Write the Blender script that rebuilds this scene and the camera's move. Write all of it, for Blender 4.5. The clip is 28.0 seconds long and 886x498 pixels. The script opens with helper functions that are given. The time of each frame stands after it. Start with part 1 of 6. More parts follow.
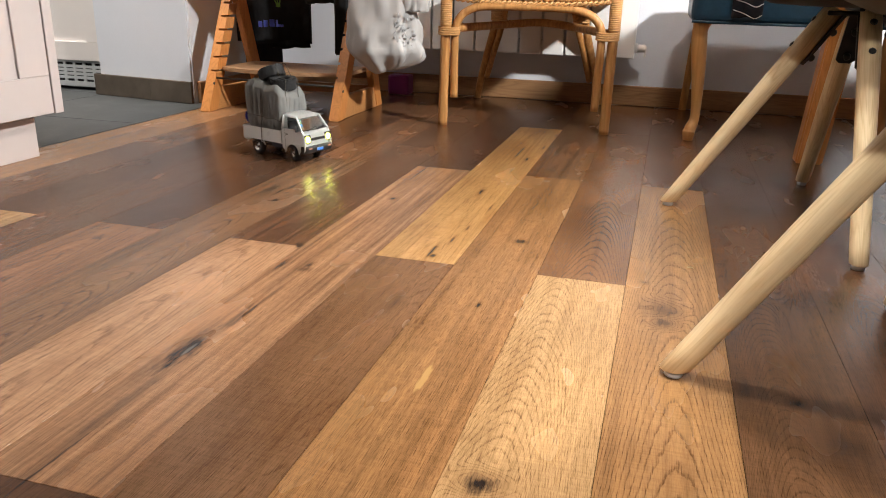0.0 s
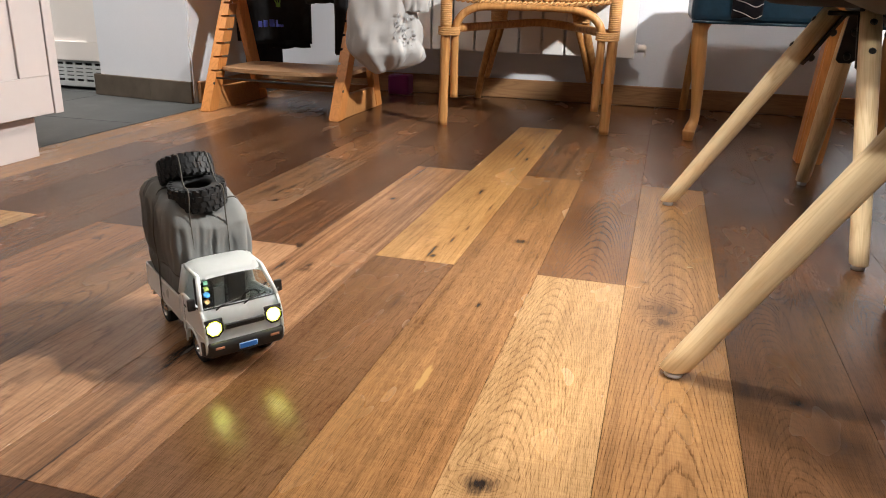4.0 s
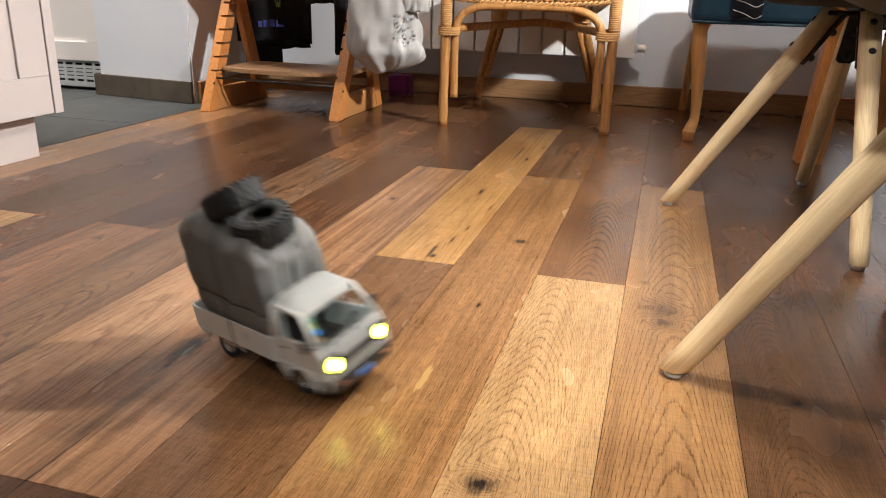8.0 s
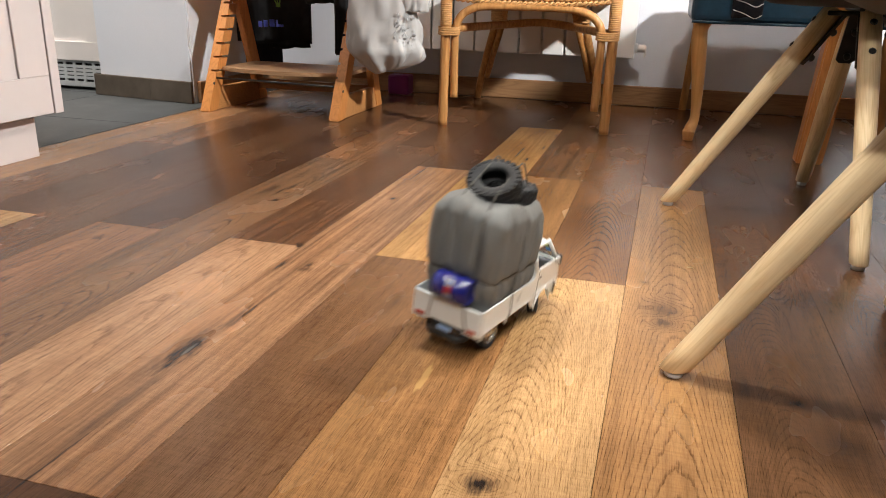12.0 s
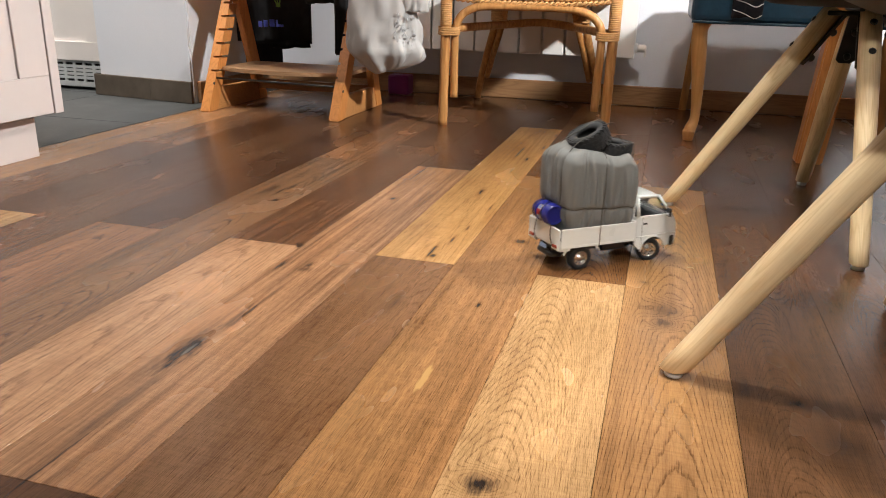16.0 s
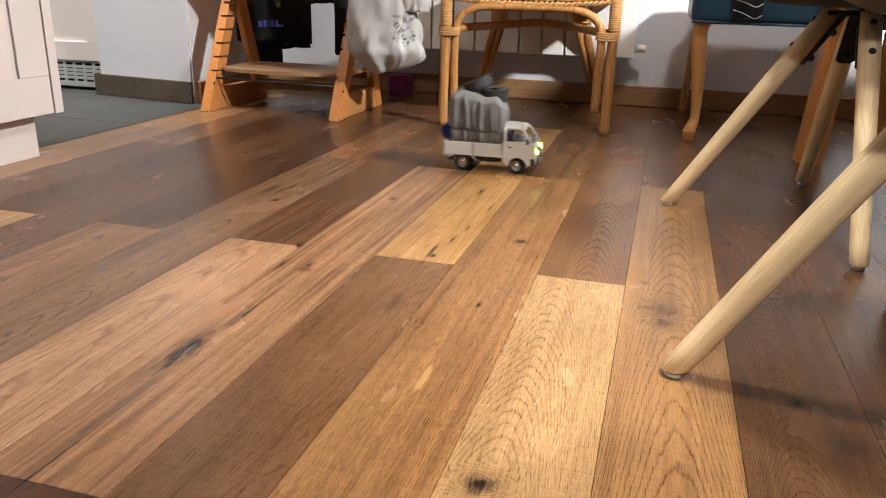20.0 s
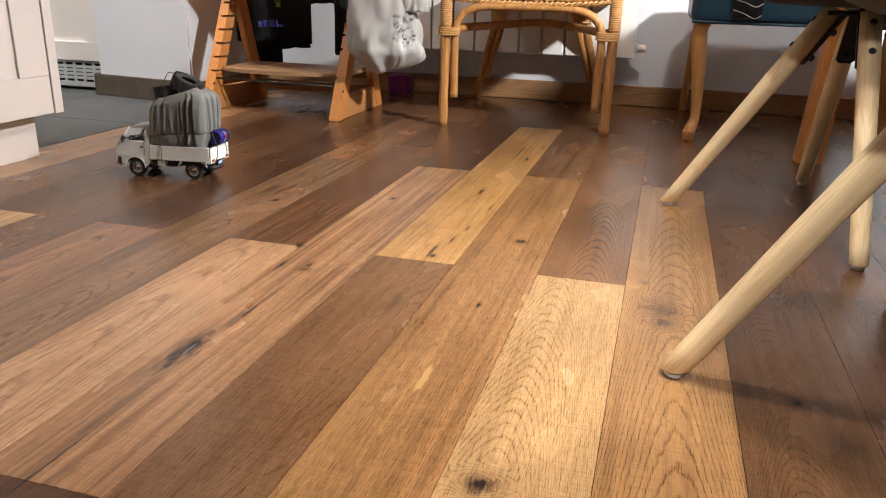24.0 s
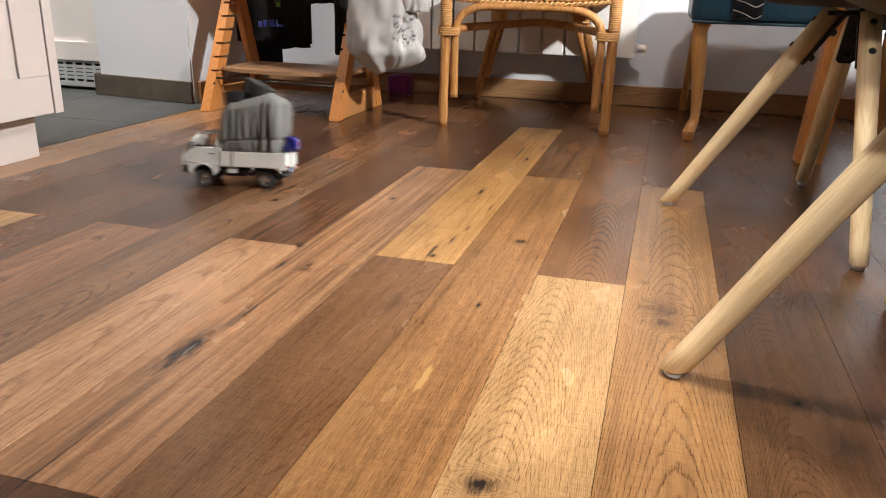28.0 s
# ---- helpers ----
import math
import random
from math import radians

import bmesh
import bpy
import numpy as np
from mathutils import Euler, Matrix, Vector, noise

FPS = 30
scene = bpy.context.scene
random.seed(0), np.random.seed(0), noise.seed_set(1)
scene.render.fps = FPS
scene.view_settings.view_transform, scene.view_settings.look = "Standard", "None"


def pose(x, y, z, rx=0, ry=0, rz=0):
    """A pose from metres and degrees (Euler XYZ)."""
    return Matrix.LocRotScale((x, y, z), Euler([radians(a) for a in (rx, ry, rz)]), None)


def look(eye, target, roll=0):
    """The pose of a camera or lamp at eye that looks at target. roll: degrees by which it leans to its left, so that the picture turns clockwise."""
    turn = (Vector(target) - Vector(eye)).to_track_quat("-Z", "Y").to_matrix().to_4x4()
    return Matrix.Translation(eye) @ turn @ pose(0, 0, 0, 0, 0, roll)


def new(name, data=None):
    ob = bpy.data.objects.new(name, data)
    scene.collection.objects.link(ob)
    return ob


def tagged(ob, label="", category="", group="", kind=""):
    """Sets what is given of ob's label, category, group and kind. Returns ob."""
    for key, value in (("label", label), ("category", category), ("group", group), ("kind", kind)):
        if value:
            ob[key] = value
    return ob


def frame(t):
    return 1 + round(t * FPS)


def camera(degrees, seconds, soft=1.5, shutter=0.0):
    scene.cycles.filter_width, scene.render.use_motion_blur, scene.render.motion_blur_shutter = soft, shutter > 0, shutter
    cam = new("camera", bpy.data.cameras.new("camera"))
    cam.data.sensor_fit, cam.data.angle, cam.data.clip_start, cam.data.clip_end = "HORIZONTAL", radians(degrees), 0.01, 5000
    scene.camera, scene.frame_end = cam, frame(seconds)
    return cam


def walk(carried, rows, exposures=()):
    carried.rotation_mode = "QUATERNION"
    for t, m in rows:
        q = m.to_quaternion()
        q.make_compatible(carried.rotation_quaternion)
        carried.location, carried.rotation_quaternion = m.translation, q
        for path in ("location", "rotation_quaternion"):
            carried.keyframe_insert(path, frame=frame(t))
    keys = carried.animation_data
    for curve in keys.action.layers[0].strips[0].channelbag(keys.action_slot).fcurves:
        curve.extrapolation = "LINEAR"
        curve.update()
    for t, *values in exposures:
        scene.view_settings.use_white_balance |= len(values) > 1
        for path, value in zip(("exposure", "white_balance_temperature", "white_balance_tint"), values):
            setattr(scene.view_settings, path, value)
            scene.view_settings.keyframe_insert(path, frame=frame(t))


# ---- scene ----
# Plan: x to the right along the back wall, y away from the lens along the floor planks, floor top at z = 0.
cam = camera(60.07, 28.0, soft=1.0, shutter=0.38)
EYE = Vector((0.0, 0.0, 0.391))
AIM = EYE + Vector((-0.25132, 0.91184, -0.32476))
walk(cam, [(0.0, look(EYE, AIM, 1.52)), (28.0, look(EYE, AIM, 1.52))])

# world, lamps, exposure
world = bpy.data.worlds.new("world")
scene.world = world
world.use_nodes = True
world.node_tree.nodes["Background"].inputs[0].default_value = (0.55, 0.62, 0.75, 1)
world.node_tree.nodes["Background"].inputs[1].default_value = 0.012
scene.view_settings.exposure = 0.0


def spot(x, y, tx, ty, tz, watts, degrees, blend=1.0, size=0.07, colour=(1.0, 0.956, 0.885)):
    """An assumed ceiling downlight, out of view; its fitting is built with the ceiling."""
    lamp = bpy.data.lights.new("downlight", "SPOT")
    lamp.energy, lamp.color = watts, colour
    lamp.spot_size, lamp.spot_blend, lamp.shadow_soft_size = radians(degrees), blend, size
    ob = new("downlight", lamp)
    ob.matrix_world = look((x, y, 2.43), (tx, ty, tz))
    return ob


# all out of view; some placed from cast shadows, others added as fill
DOWNLIGHTS = [
    # x, y, aim x, y, z, watts, cone, lens radius
    (0.38, 0.45, 0.40, 0.80, 0.0, 235, 43, 0.10),
    (-2.35, 1.20, -2.20, 1.70, 0.0, 115, 112, 0.07),
    # added to brighten the pier
    (-1.66, 1.80, -1.84, 2.30, 0.46, 330, 42, 0.06),
    (0.60, -1.50, 0.16, 1.02, 0.0, 330, 28, 0.07),
    (-0.73, 1.10, 0.26, 0.98, 0.0, 200, 42, 0.09),
    (1.25, 2.45, -0.60, 0.76, 0.0, 520, 50, 0.11),
    # added to brighten the back wall by the teal chair
    (0.36, 1.00, 0.42, 2.70, 0.32, 185, 62, 0.16),
    # added to brighten the high chair and its bag
    (-1.10, 1.00, -1.05, 2.14, 0.30, 14, 24, 0.07),
]
for x, y, tx, ty, tz, watts, degrees, size in DOWNLIGHTS:
    spot(x, y, tx, ty, tz, watts, degrees, 1.0, size)

# the pendant over the dining table: the key light
PENDANT = (0.92, 1.34, 1.20)
bulb = bpy.data.lights.new("pendant_bulb", "POINT")
bulb.energy, bulb.color, bulb.shadow_soft_size = 215, (1.0, 0.97, 0.92), 0.040
new("pendant_bulb", bulb).location = PENDANT


# ---- materials ----
def shader(name):
    m = bpy.data.materials.new(name)
    m.use_nodes = True
    n = m.node_tree.nodes
    return m, n, m.node_tree.links, n["Principled BSDF"]


def node(n, kind, **values):
    made = n.new(kind)
    for key, value in values.items():
        if key in made.inputs:
            made.inputs[key].default_value = value
    return made


def ramp(n, links, source, stops):
    r = n.new("ShaderNodeValToRGB")
    while len(r.color_ramp.elements) < len(stops):
        r.color_ramp.elements.new(0.5)
    for e, (p, c) in zip(r.color_ramp.elements, stops):
        e.position, e.color = p, (*c, 1) if len(c) == 3 else c
    links.new(source, r.inputs[0])
    return r.outputs[0]


def mixed(n, links, kind, factor, a, b):
    x = n.new("ShaderNodeMix")
    x.data_type, x.blend_type = "RGBA", kind
    for socket, value in ((x.inputs[0], factor), (x.inputs[6], a), (x.inputs[7], b)):
        if isinstance(value, bpy.types.NodeSocket):
            links.new(value, socket)
        else:
            socket.default_value = value if not isinstance(value, tuple) or len(value) == 4 else (*value, 1)
    return x.outputs[2]


def sums(n, links, op, a, b=0.0, c=None):
    x = n.new("ShaderNodeMath")
    x.operation = op
    for socket, value in zip(x.inputs, (a, b, c)):
        if value is None:
            continue
        if isinstance(value, bpy.types.NodeSocket):
            links.new(value, socket)
        else:
            socket.default_value = value
    return x.outputs[0]


def scaled(n, links, source, scale, offset=None):
    x = n.new("ShaderNodeVectorMath")
    x.operation = "MULTIPLY"
    links.new(source, x.inputs[0])
    x.inputs[1].default_value = scale
    if offset is None:
        return x.outputs[0]
    y = n.new("ShaderNodeVectorMath")
    y.operation = "ADD"
    links.new(x.outputs[0], y.inputs[0])
    links.new(offset, y.inputs[1])
    return y.outputs[0]


def noisy(n, links, vector, scale, detail=3.0, rough=0.5, warp=0.0):
    x = node(n, "ShaderNodeTexNoise", Scale=scale, Detail=detail, Roughness=rough, Distortion=warp)
    links.new(vector, x.inputs["Vector"])
    return x.outputs["Fac"]


def bumped(n, links, bsdf, height, strength, distance=0.001):
    b = node(n, "ShaderNodeBump", Strength=strength, Distance=distance)
    links.new(height, b.inputs["Height"])
    links.new(b.outputs[0], bsdf.inputs["Normal"])


def plain(name, colour, rough=0.5, metal=0.0, grain=60.0, vary=0.12, bump=0.1, **values):
    """A surface of one stuff: colour, with fine grain and broad wear."""
    m, n, links, b = shader(name)
    at = n.new("ShaderNodeTexCoord").outputs["Object"]
    fine, broad = noisy(n, links, at, grain, 4), noisy(n, links, at, grain / 9, 3)
    both = sums(n, links, "ADD", sums(n, links, "MULTIPLY", fine, 0.5), sums(n, links, "MULTIPLY", broad, 0.5))
    lo, hi = [tuple(min(1, c * k) for c in colour) for k in (1 - vary, 1 + vary)]
    links.new(ramp(n, links, both, [(0.3, lo), (0.7, hi)]), b.inputs["Base Color"])
    links.new(ramp(n, links, broad, [(0.3, (rough * 0.85,) * 3), (0.75, (min(1, rough * 1.2),) * 3)]), b.inputs["Roughness"])
    b.inputs["Metallic"].default_value = metal
    if bump:
        bumped(n, links, b, fine, bump, 0.0005)
    for key, value in values.items():
        b.inputs[key.replace("_", " ")].default_value = value
    return m


# marks in the floor: x, y, half width, half length, darkness
KNOTS = [(-0.109, 0.530, 0.013, 0.012, 1.0), (-0.193, 1.177, 0.009, 0.009, 0.8), (-0.477, 0.666, 0.011, 0.050, 1.0),
         (0.035, 0.960, 0.015, 0.020, 0.45), (-0.316, 1.079, 0.0025, 0.030, 1.0), (-0.309, 1.062, 0.005, 0.006, 0.8),
         (-0.328, 1.465, 0.0035, 0.020, 0.9), (-0.326, 1.869, 0.0022, 0.060, 0.8), (-0.198, 0.899, 0.0025, 0.008, 0.9),
         (-0.680, 1.260, 0.0042, 0.009, 1.0), (-0.519, 1.034, 0.0036, 0.007, 1.0), (-0.606, 1.072, 0.0022, 0.040, 0.9),
         (-0.475, 1.353, 0.0045, 0.007, 0.9), (-0.587, 1.309, 0.005, 0.008, 0.8), (-0.507, 0.950, 0.0035, 0.022, 0.7),
         (-0.468, 0.959, 0.004, 0.012, 0.7), (-0.471, 0.766, 0.0028, 0.040, 0.6), (-0.702, 1.328, 0.003, 0.022, 0.6), (0.167, 0.757, 0.006, 0.007, 0.9),
         (-0.464, 0.447, 0.0015, 0.06, 0.9), (-0.470, 0.530, 0.006, 0.1, 0.4), (-0.465, 0.768, 0.003, 0.04, 0.8), (-0.506, 0.950, 0.004, 0.016, 0.8), (-0.465, 0.943, 0.008, 0.008, 0.55), (-0.465, 0.825, 0.0025, 0.04, 0.4), (-0.725, 1.333, 0.006, 0.02, 0.5), (-0.695, 1.359, 0.004, 0.012, 0.6), (-0.837, 1.100, 0.013, 0.014, 0.45), (0.035, 0.919, 0.01, 0.012, 0.6), (0.006, 1.056, 0.004, 0.004, 0.5), (-0.559, 1.186, 0.004, 0.014, 0.5), (-0.302, 0.872, 0.004, 0.03, 0.3), (-0.559, 1.398, 0.004, 0.016, 0.4), (-1.079, 1.467, 0.01, 0.03, 0.4), (-1.096, 1.187, 0.01, 0.03, 0.45), (-0.582, 1.043, 0.003, 0.012, 0.4), (0.119, 0.772, 0.004, 0.02, 0.4), (0.201, 0.689, 0.014, 0.016, 0.4)]
KNOTS += [(-0.301, 1.146, 0.002, 0.018, 0.8), (-0.293, 1.218, 0.0018, 0.014, 0.6), (-0.284, 1.357, 0.0016, 0.02, 0.5), (-0.306, 1.672, 0.002, 0.02, 0.7), (-0.294, 1.804, 0.003, 0.018, 0.8), (-0.278, 1.965, 0.002, 0.02, 0.6), (-0.271, 2.157, 0.0025, 0.02, 0.7)]
FILLER = (-0.475, 0.666, 0.0030, 0.021)   # pale stopping in the largest knot
SAPWOOD = (-0.207, 0.685, 0.0055, 0.042)   # pale lens in the honey board


def oak_planks():
    """Oiled oak boards: cathedral grain, pores, knots; each board has its own stain, row 12 with sheen mixed in."""
    m, n, links, b = shader("oiled_oak_plank")
    world_at = n.new("ShaderNodeNewGeometry").outputs["Position"]
    info = n.new("ShaderNodeObjectInfo")
    shift = n.new("ShaderNodeCombineXYZ")
    for i, k in enumerate((37.0, 91.0, 53.0)):
        links.new(sums(n, links, "MULTIPLY", info.outputs["Random"], k), shift.inputs[i])
    # knots: soft dark spots round which the grain flows
    wob = noisy(n, links, scaled(n, links, world_at, (190, 36, 1)), 1.0, 3, 0.6)
    mask = near = None
    for x, y, ax, ay, dark in KNOTS:
        d = n.new("ShaderNodeVectorMath")
        d.operation = "SUBTRACT"
        links.new(world_at, d.inputs[0])
        d.inputs[1].default_value = (x, y, 0)
        size = n.new("ShaderNodeVectorMath")
        size.operation = "LENGTH"
        links.new(scaled(n, links, d.outputs[0], (1 / ax, 1 / ay, 0)), size.inputs[0])
        far = sums(n, links, "ADD", size.outputs["Value"], sums(n, links, "MULTIPLY", sums(n, links, "SUBTRACT", wob, 0.5), 3.0))
        spot_mask = n.new("ShaderNodeMapRange")
        for i, v in enumerate((1.25, 0.35, 0.0, dark)):
            spot_mask.inputs[i + 1].default_value = v
        links.new(far, spot_mask.inputs[0])
        halo = n.new("ShaderNodeMapRange")
        halo.interpolation_type = "SMOOTHSTEP"
        for i, v in enumerate((2.9, 0.6, 0.0, 1.0)):
            halo.inputs[i + 1].default_value = v
        links.new(size.outputs["Value"], halo.inputs[0])
        mask = spot_mask.outputs[0] if mask is None else sums(n, links, "MAXIMUM", mask, spot_mask.outputs[0])
        near = halo.outputs[0] if near is None else sums(n, links, "MAXIMUM", near, halo.outputs[0])
    # growth rings: nested arches along each board, broken into pores; every board has its own figure
    inside = n.new("ShaderNodeSeparateXYZ")
    links.new(n.new("ShaderNodeTexCoord").outputs["Generated"], inside.inputs[0])
    place = n.new("ShaderNodeSeparateXYZ")
    links.new(world_at, place.inputs[0])

    def board(name):
        """Three numbers that a board carries with it."""
        a = n.new("ShaderNodeAttribute")
        a.attribute_type, a.attribute_name = "OBJECT", name
        out = n.new("ShaderNodeSeparateXYZ")
        links.new(a.outputs["Vector"], out.inputs[0])
        return out.outputs

    heart, climb_rate, density = board("grain")
    contrast, porous, streaky = board("figure")
    across = sums(n, links, "SUBTRACT", inside.outputs[0], heart)
    arch = sums(n, links, "MULTIPLY", sums(n, links, "MULTIPLY", across, across), 46.0)
    climb = sums(n, links, "MULTIPLY", place.outputs[1], climb_rate)
    drift = noisy(n, links, scaled(n, links, world_at, (13, 2.4, 1), shift.outputs[0]), 1.0, 2, 0.5)
    ripple = noisy(n, links, scaled(n, links, world_at, (90, 44, 1), shift.outputs[0]), 1.0, 3, 0.6)
    phase = sums(n, links, "ADD", sums(n, links, "ADD", arch, climb), sums(n, links, "ADD", sums(n, links, "MULTIPLY", drift, 4.5), sums(n, links, "MULTIPLY", near, 5.0)))
    phase = sums(n, links, "ADD", sums(n, links, "MULTIPLY", phase, density), sums(n, links, "MULTIPLY", ripple, 0.75))
    rings = sums(n, links, "FRACT", phase)
    ring_line = ramp(n, links, rings, [(0.0, (0.0,) * 3), (0.08, (1,) * 3), (0.15, (0.85,) * 3), (0.30, (0.10,) * 3), (0.45, (0.0,) * 3), (1.0, (0.0,) * 3)])
    dashes = noisy(n, links, scaled(n, links, world_at, (950, 42, 1), shift.outputs[0]), 1.0, 2, 0.6)
    fine = noisy(n, links, scaled(n, links, world_at, (1800, 75, 1), shift.outputs[0]), 1.0, 1, 0.5)
    broken = ramp(n, links, dashes, [(0.40, (1, 1, 1)), (0.62, (0.22, 0.22, 0.22))])
    ring_line = sums(n, links, "MULTIPLY", ring_line, broken)
    pore_line = sums(n, links, "MAXIMUM", ramp(n, links, dashes, [(0.33, (1, 1, 1)), (0.47, (0, 0, 0))]), sums(n, links, "MULTIPLY", ramp(n, links, fine, [(0.34, (1, 1, 1)), (0.50, (0, 0, 0))]), 0.75))
    patch = noisy(n, links, scaled(n, links, world_at, (11, 4, 1), shift.outputs[0]), 1.0, 3, 0.5)
    streak = noisy(n, links, scaled(n, links, world_at, (95, 2.2, 1), shift.outputs[0]), 1.0, 4, 0.65)
    sawn = noisy(n, links, scaled(n, links, world_at, (26, 330, 1), shift.outputs[0]), 1.0, 2, 0.6)
    base = info.outputs["Color"]
    tone = ramp(n, links, patch, [(0.20, (0.70, 0.66, 0.62)), (0.48, (0.96, 0.96, 0.96)), (0.80, (1.20, 1.21, 1.22))])
    col = mixed(n, links, "MULTIPLY", 1.0, base, tone)
    col = mixed(n, links, "MULTIPLY", streaky, col, ramp(n, links, streak, [(0.28, (0.52, 0.46, 0.42)), (0.47, (0.98, 0.98, 0.98)), (0.68, (1.36, 1.36, 1.36))]))
    col = mixed(n, links, "MULTIPLY", 0.55, col, ramp(n, links, sawn, [(0.30, (0.84, 0.83, 0.82)), (0.70, (1.14, 1.14, 1.14))]))
    dark = mixed(n, links, "MULTIPLY", 1.0, col, (0.25, 0.19, 0.16))
    col = mixed(n, links, "MIX", sums(n, links, "MULTIPLY", ring_line, contrast), col, dark)
    col = mixed(n, links, "MIX", sums(n, links, "MULTIPLY", pore_line, sums(n, links, "MULTIPLY", porous, sums(n, links, "MULTIPLY_ADD", ring_line, 0.4, 0.6))), col, dark)
    col = mixed(n, links, "MIX", sums(n, links, "MULTIPLY", near, sums(n, links, "MULTIPLY", wob, 0.62)), col, dark)
    col = mixed(n, links, "MIX", mask, col, (0.018, 0.012, 0.010))
    # pale stopping pressed into the largest knot, and a pale lens of sapwood
    for (x, y, ax, ay), paint in ((FILLER, (0.15, 0.135, 0.125)), (SAPWOOD, (0.42, 0.25, 0.095))):
        d = n.new("ShaderNodeVectorMath")
        d.operation = "SUBTRACT"
        links.new(world_at, d.inputs[0])
        d.inputs[1].default_value = (x, y, 0)
        size = n.new("ShaderNodeVectorMath")
        size.operation = "LENGTH"
        links.new(scaled(n, links, d.outputs[0], (1 / ax, 1 / ay, 0)), size.inputs[0])
        fill = ramp(n, links, sums(n, links, "MULTIPLY_ADD", size.outputs["Value"], 0.4, sums(n, links, "MULTIPLY", wob, 0.5)), [(0.46, (0.85, 0.85, 0.85)), (0.58, (0, 0, 0))])
        col = mixed(n, links, "MIX", fill, col, paint)
    links.new(col, b.inputs["Base Color"])
    gloss = ramp(n, links, patch, [(0.25, (0.20,) * 3), (0.75, (0.30,) * 3)])
    links.new(gloss, b.inputs["Roughness"])
    b.inputs["Specular IOR Level"].default_value = 0.24
    wear = noisy(n, links, scaled(n, links, world_at, (60, 40, 1)), 1.0, 2, 0.5)
    high = sums(n, links, "SUBTRACT", sums(n, links, "ADD", sums(n, links, "MULTIPLY", wear, 0.55), sums(n, links, "MULTIPLY", sawn, 0.16)), sums(n, links, "MULTIPLY", pore_line, 0.12))
    bumped(n, links, b, high, 0.35, 0.0010)
    return m


def grained(name, colour, dark, along=2, rough=0.4, tight=1.0, coat=0.0):
    """Sawn wood with its grain along one axis of the object."""
    m, n, links, b = shader(name)
    at = n.new("ShaderNodeTexCoord").outputs["Object"]
    info = n.new("ShaderNodeObjectInfo")
    shift = n.new("ShaderNodeCombineXYZ")
    links.new(sums(n, links, "MULTIPLY", info.outputs["Random"], 40), shift.inputs[0])
    links.new(sums(n, links, "MULTIPLY", info.outputs["Random"], 17), shift.inputs[2])
    scale = [28.0 * tight] * 3
    scale[along] = 2.4 * tight
    fine = [330.0 * tight] * 3
    fine[along] = 14.0 * tight
    field = noisy(n, links, scaled(n, links, at, scale, shift.outputs[0]), 1.0, 2, 0.4, 0.3)
    rings = sums(n, links, "FRACT", sums(n, links, "MULTIPLY", field, 11.0))
    line = ramp(n, links, rings, [(0.0, (1,) * 3), (0.3, (0.2,) * 3), (0.75, (0,) * 3), (1.0, (0.8,) * 3)])
    pore = ramp(n, links, noisy(n, links, scaled(n, links, at, fine, shift.outputs[0]), 1.0, 2), [(0.35, (1,) * 3), (0.6, (0,) * 3)])
    amount = sums(n, links, "ADD", sums(n, links, "MULTIPLY", line, 0.55), sums(n, links, "MULTIPLY", pore, 0.3))
    links.new(mixed(n, links, "MIX", amount, colour, dark), b.inputs["Base Color"])
    b.inputs["Roughness"].default_value = rough
    b.inputs["Coat Weight"].default_value = coat
    bumped(n, links, b, amount, 0.12, 0.0006)
    return m


def glow(name, colour, strength):
    m, n, links, b = shader(name)
    b.inputs["Base Color"].default_value = (*colour, 1)
    b.inputs["Emission Color"].default_value = (*colour, 1)
    b.inputs["Emission Strength"].default_value = strength
    b.inputs["Roughness"].default_value = 0.2
    return m


def glass(name, tint=(0.9, 0.95, 0.95)):
    m, n, links, b = shader(name)
    b.inputs["Base Color"].default_value = (*tint, 1)
    b.inputs["Transmission Weight"].default_value = 1.0
    b.inputs["Roughness"].default_value = 0.02
    b.inputs["IOR"].default_value = 1.25
    return m


def slate():
    m, n, links, b = shader("slate_tile")
    at = n.new("ShaderNodeNewGeometry").outputs["Position"]
    broad, fine = noisy(n, links, at, 7, 5, 0.6, 0.4), noisy(n, links, at, 90, 4, 0.6)
    col = ramp(n, links, broad, [(0.3, (0.036, 0.039, 0.041)), (0.55, (0.058, 0.061, 0.062)), (0.75, (0.088, 0.090, 0.088))])
    links.new(mixed(n, links, "MULTIPLY", 0.5, col, ramp(n, links, fine, [(0.3, (0.75,) * 3), (0.7, (1.2,) * 3)])), b.inputs["Base Color"])
    b.inputs["Roughness"].default_value = 0.5
    bumped(n, links, b, sums(n, links, "ADD", broad, sums(n, links, "MULTIPLY", fine, 0.3)), 0.25, 0.002)
    return m


def woven():
    m, n, links, b = shader("rattan_cane")
    at = n.new("ShaderNodeTexCoord").outputs["Object"]
    long = noisy(n, links, scaled(n, links, at, (120, 120, 14)), 1.0, 3)
    col = ramp(n, links, long, [(0.3, (0.34, 0.155, 0.048)), (0.55, (0.50, 0.25, 0.085)), (0.75, (0.60, 0.34, 0.13))])
    links.new(col, b.inputs["Base Color"])
    b.inputs["Roughness"].default_value = 0.34
    bumped(n, links, b, long, 0.15, 0.0005)
    return m


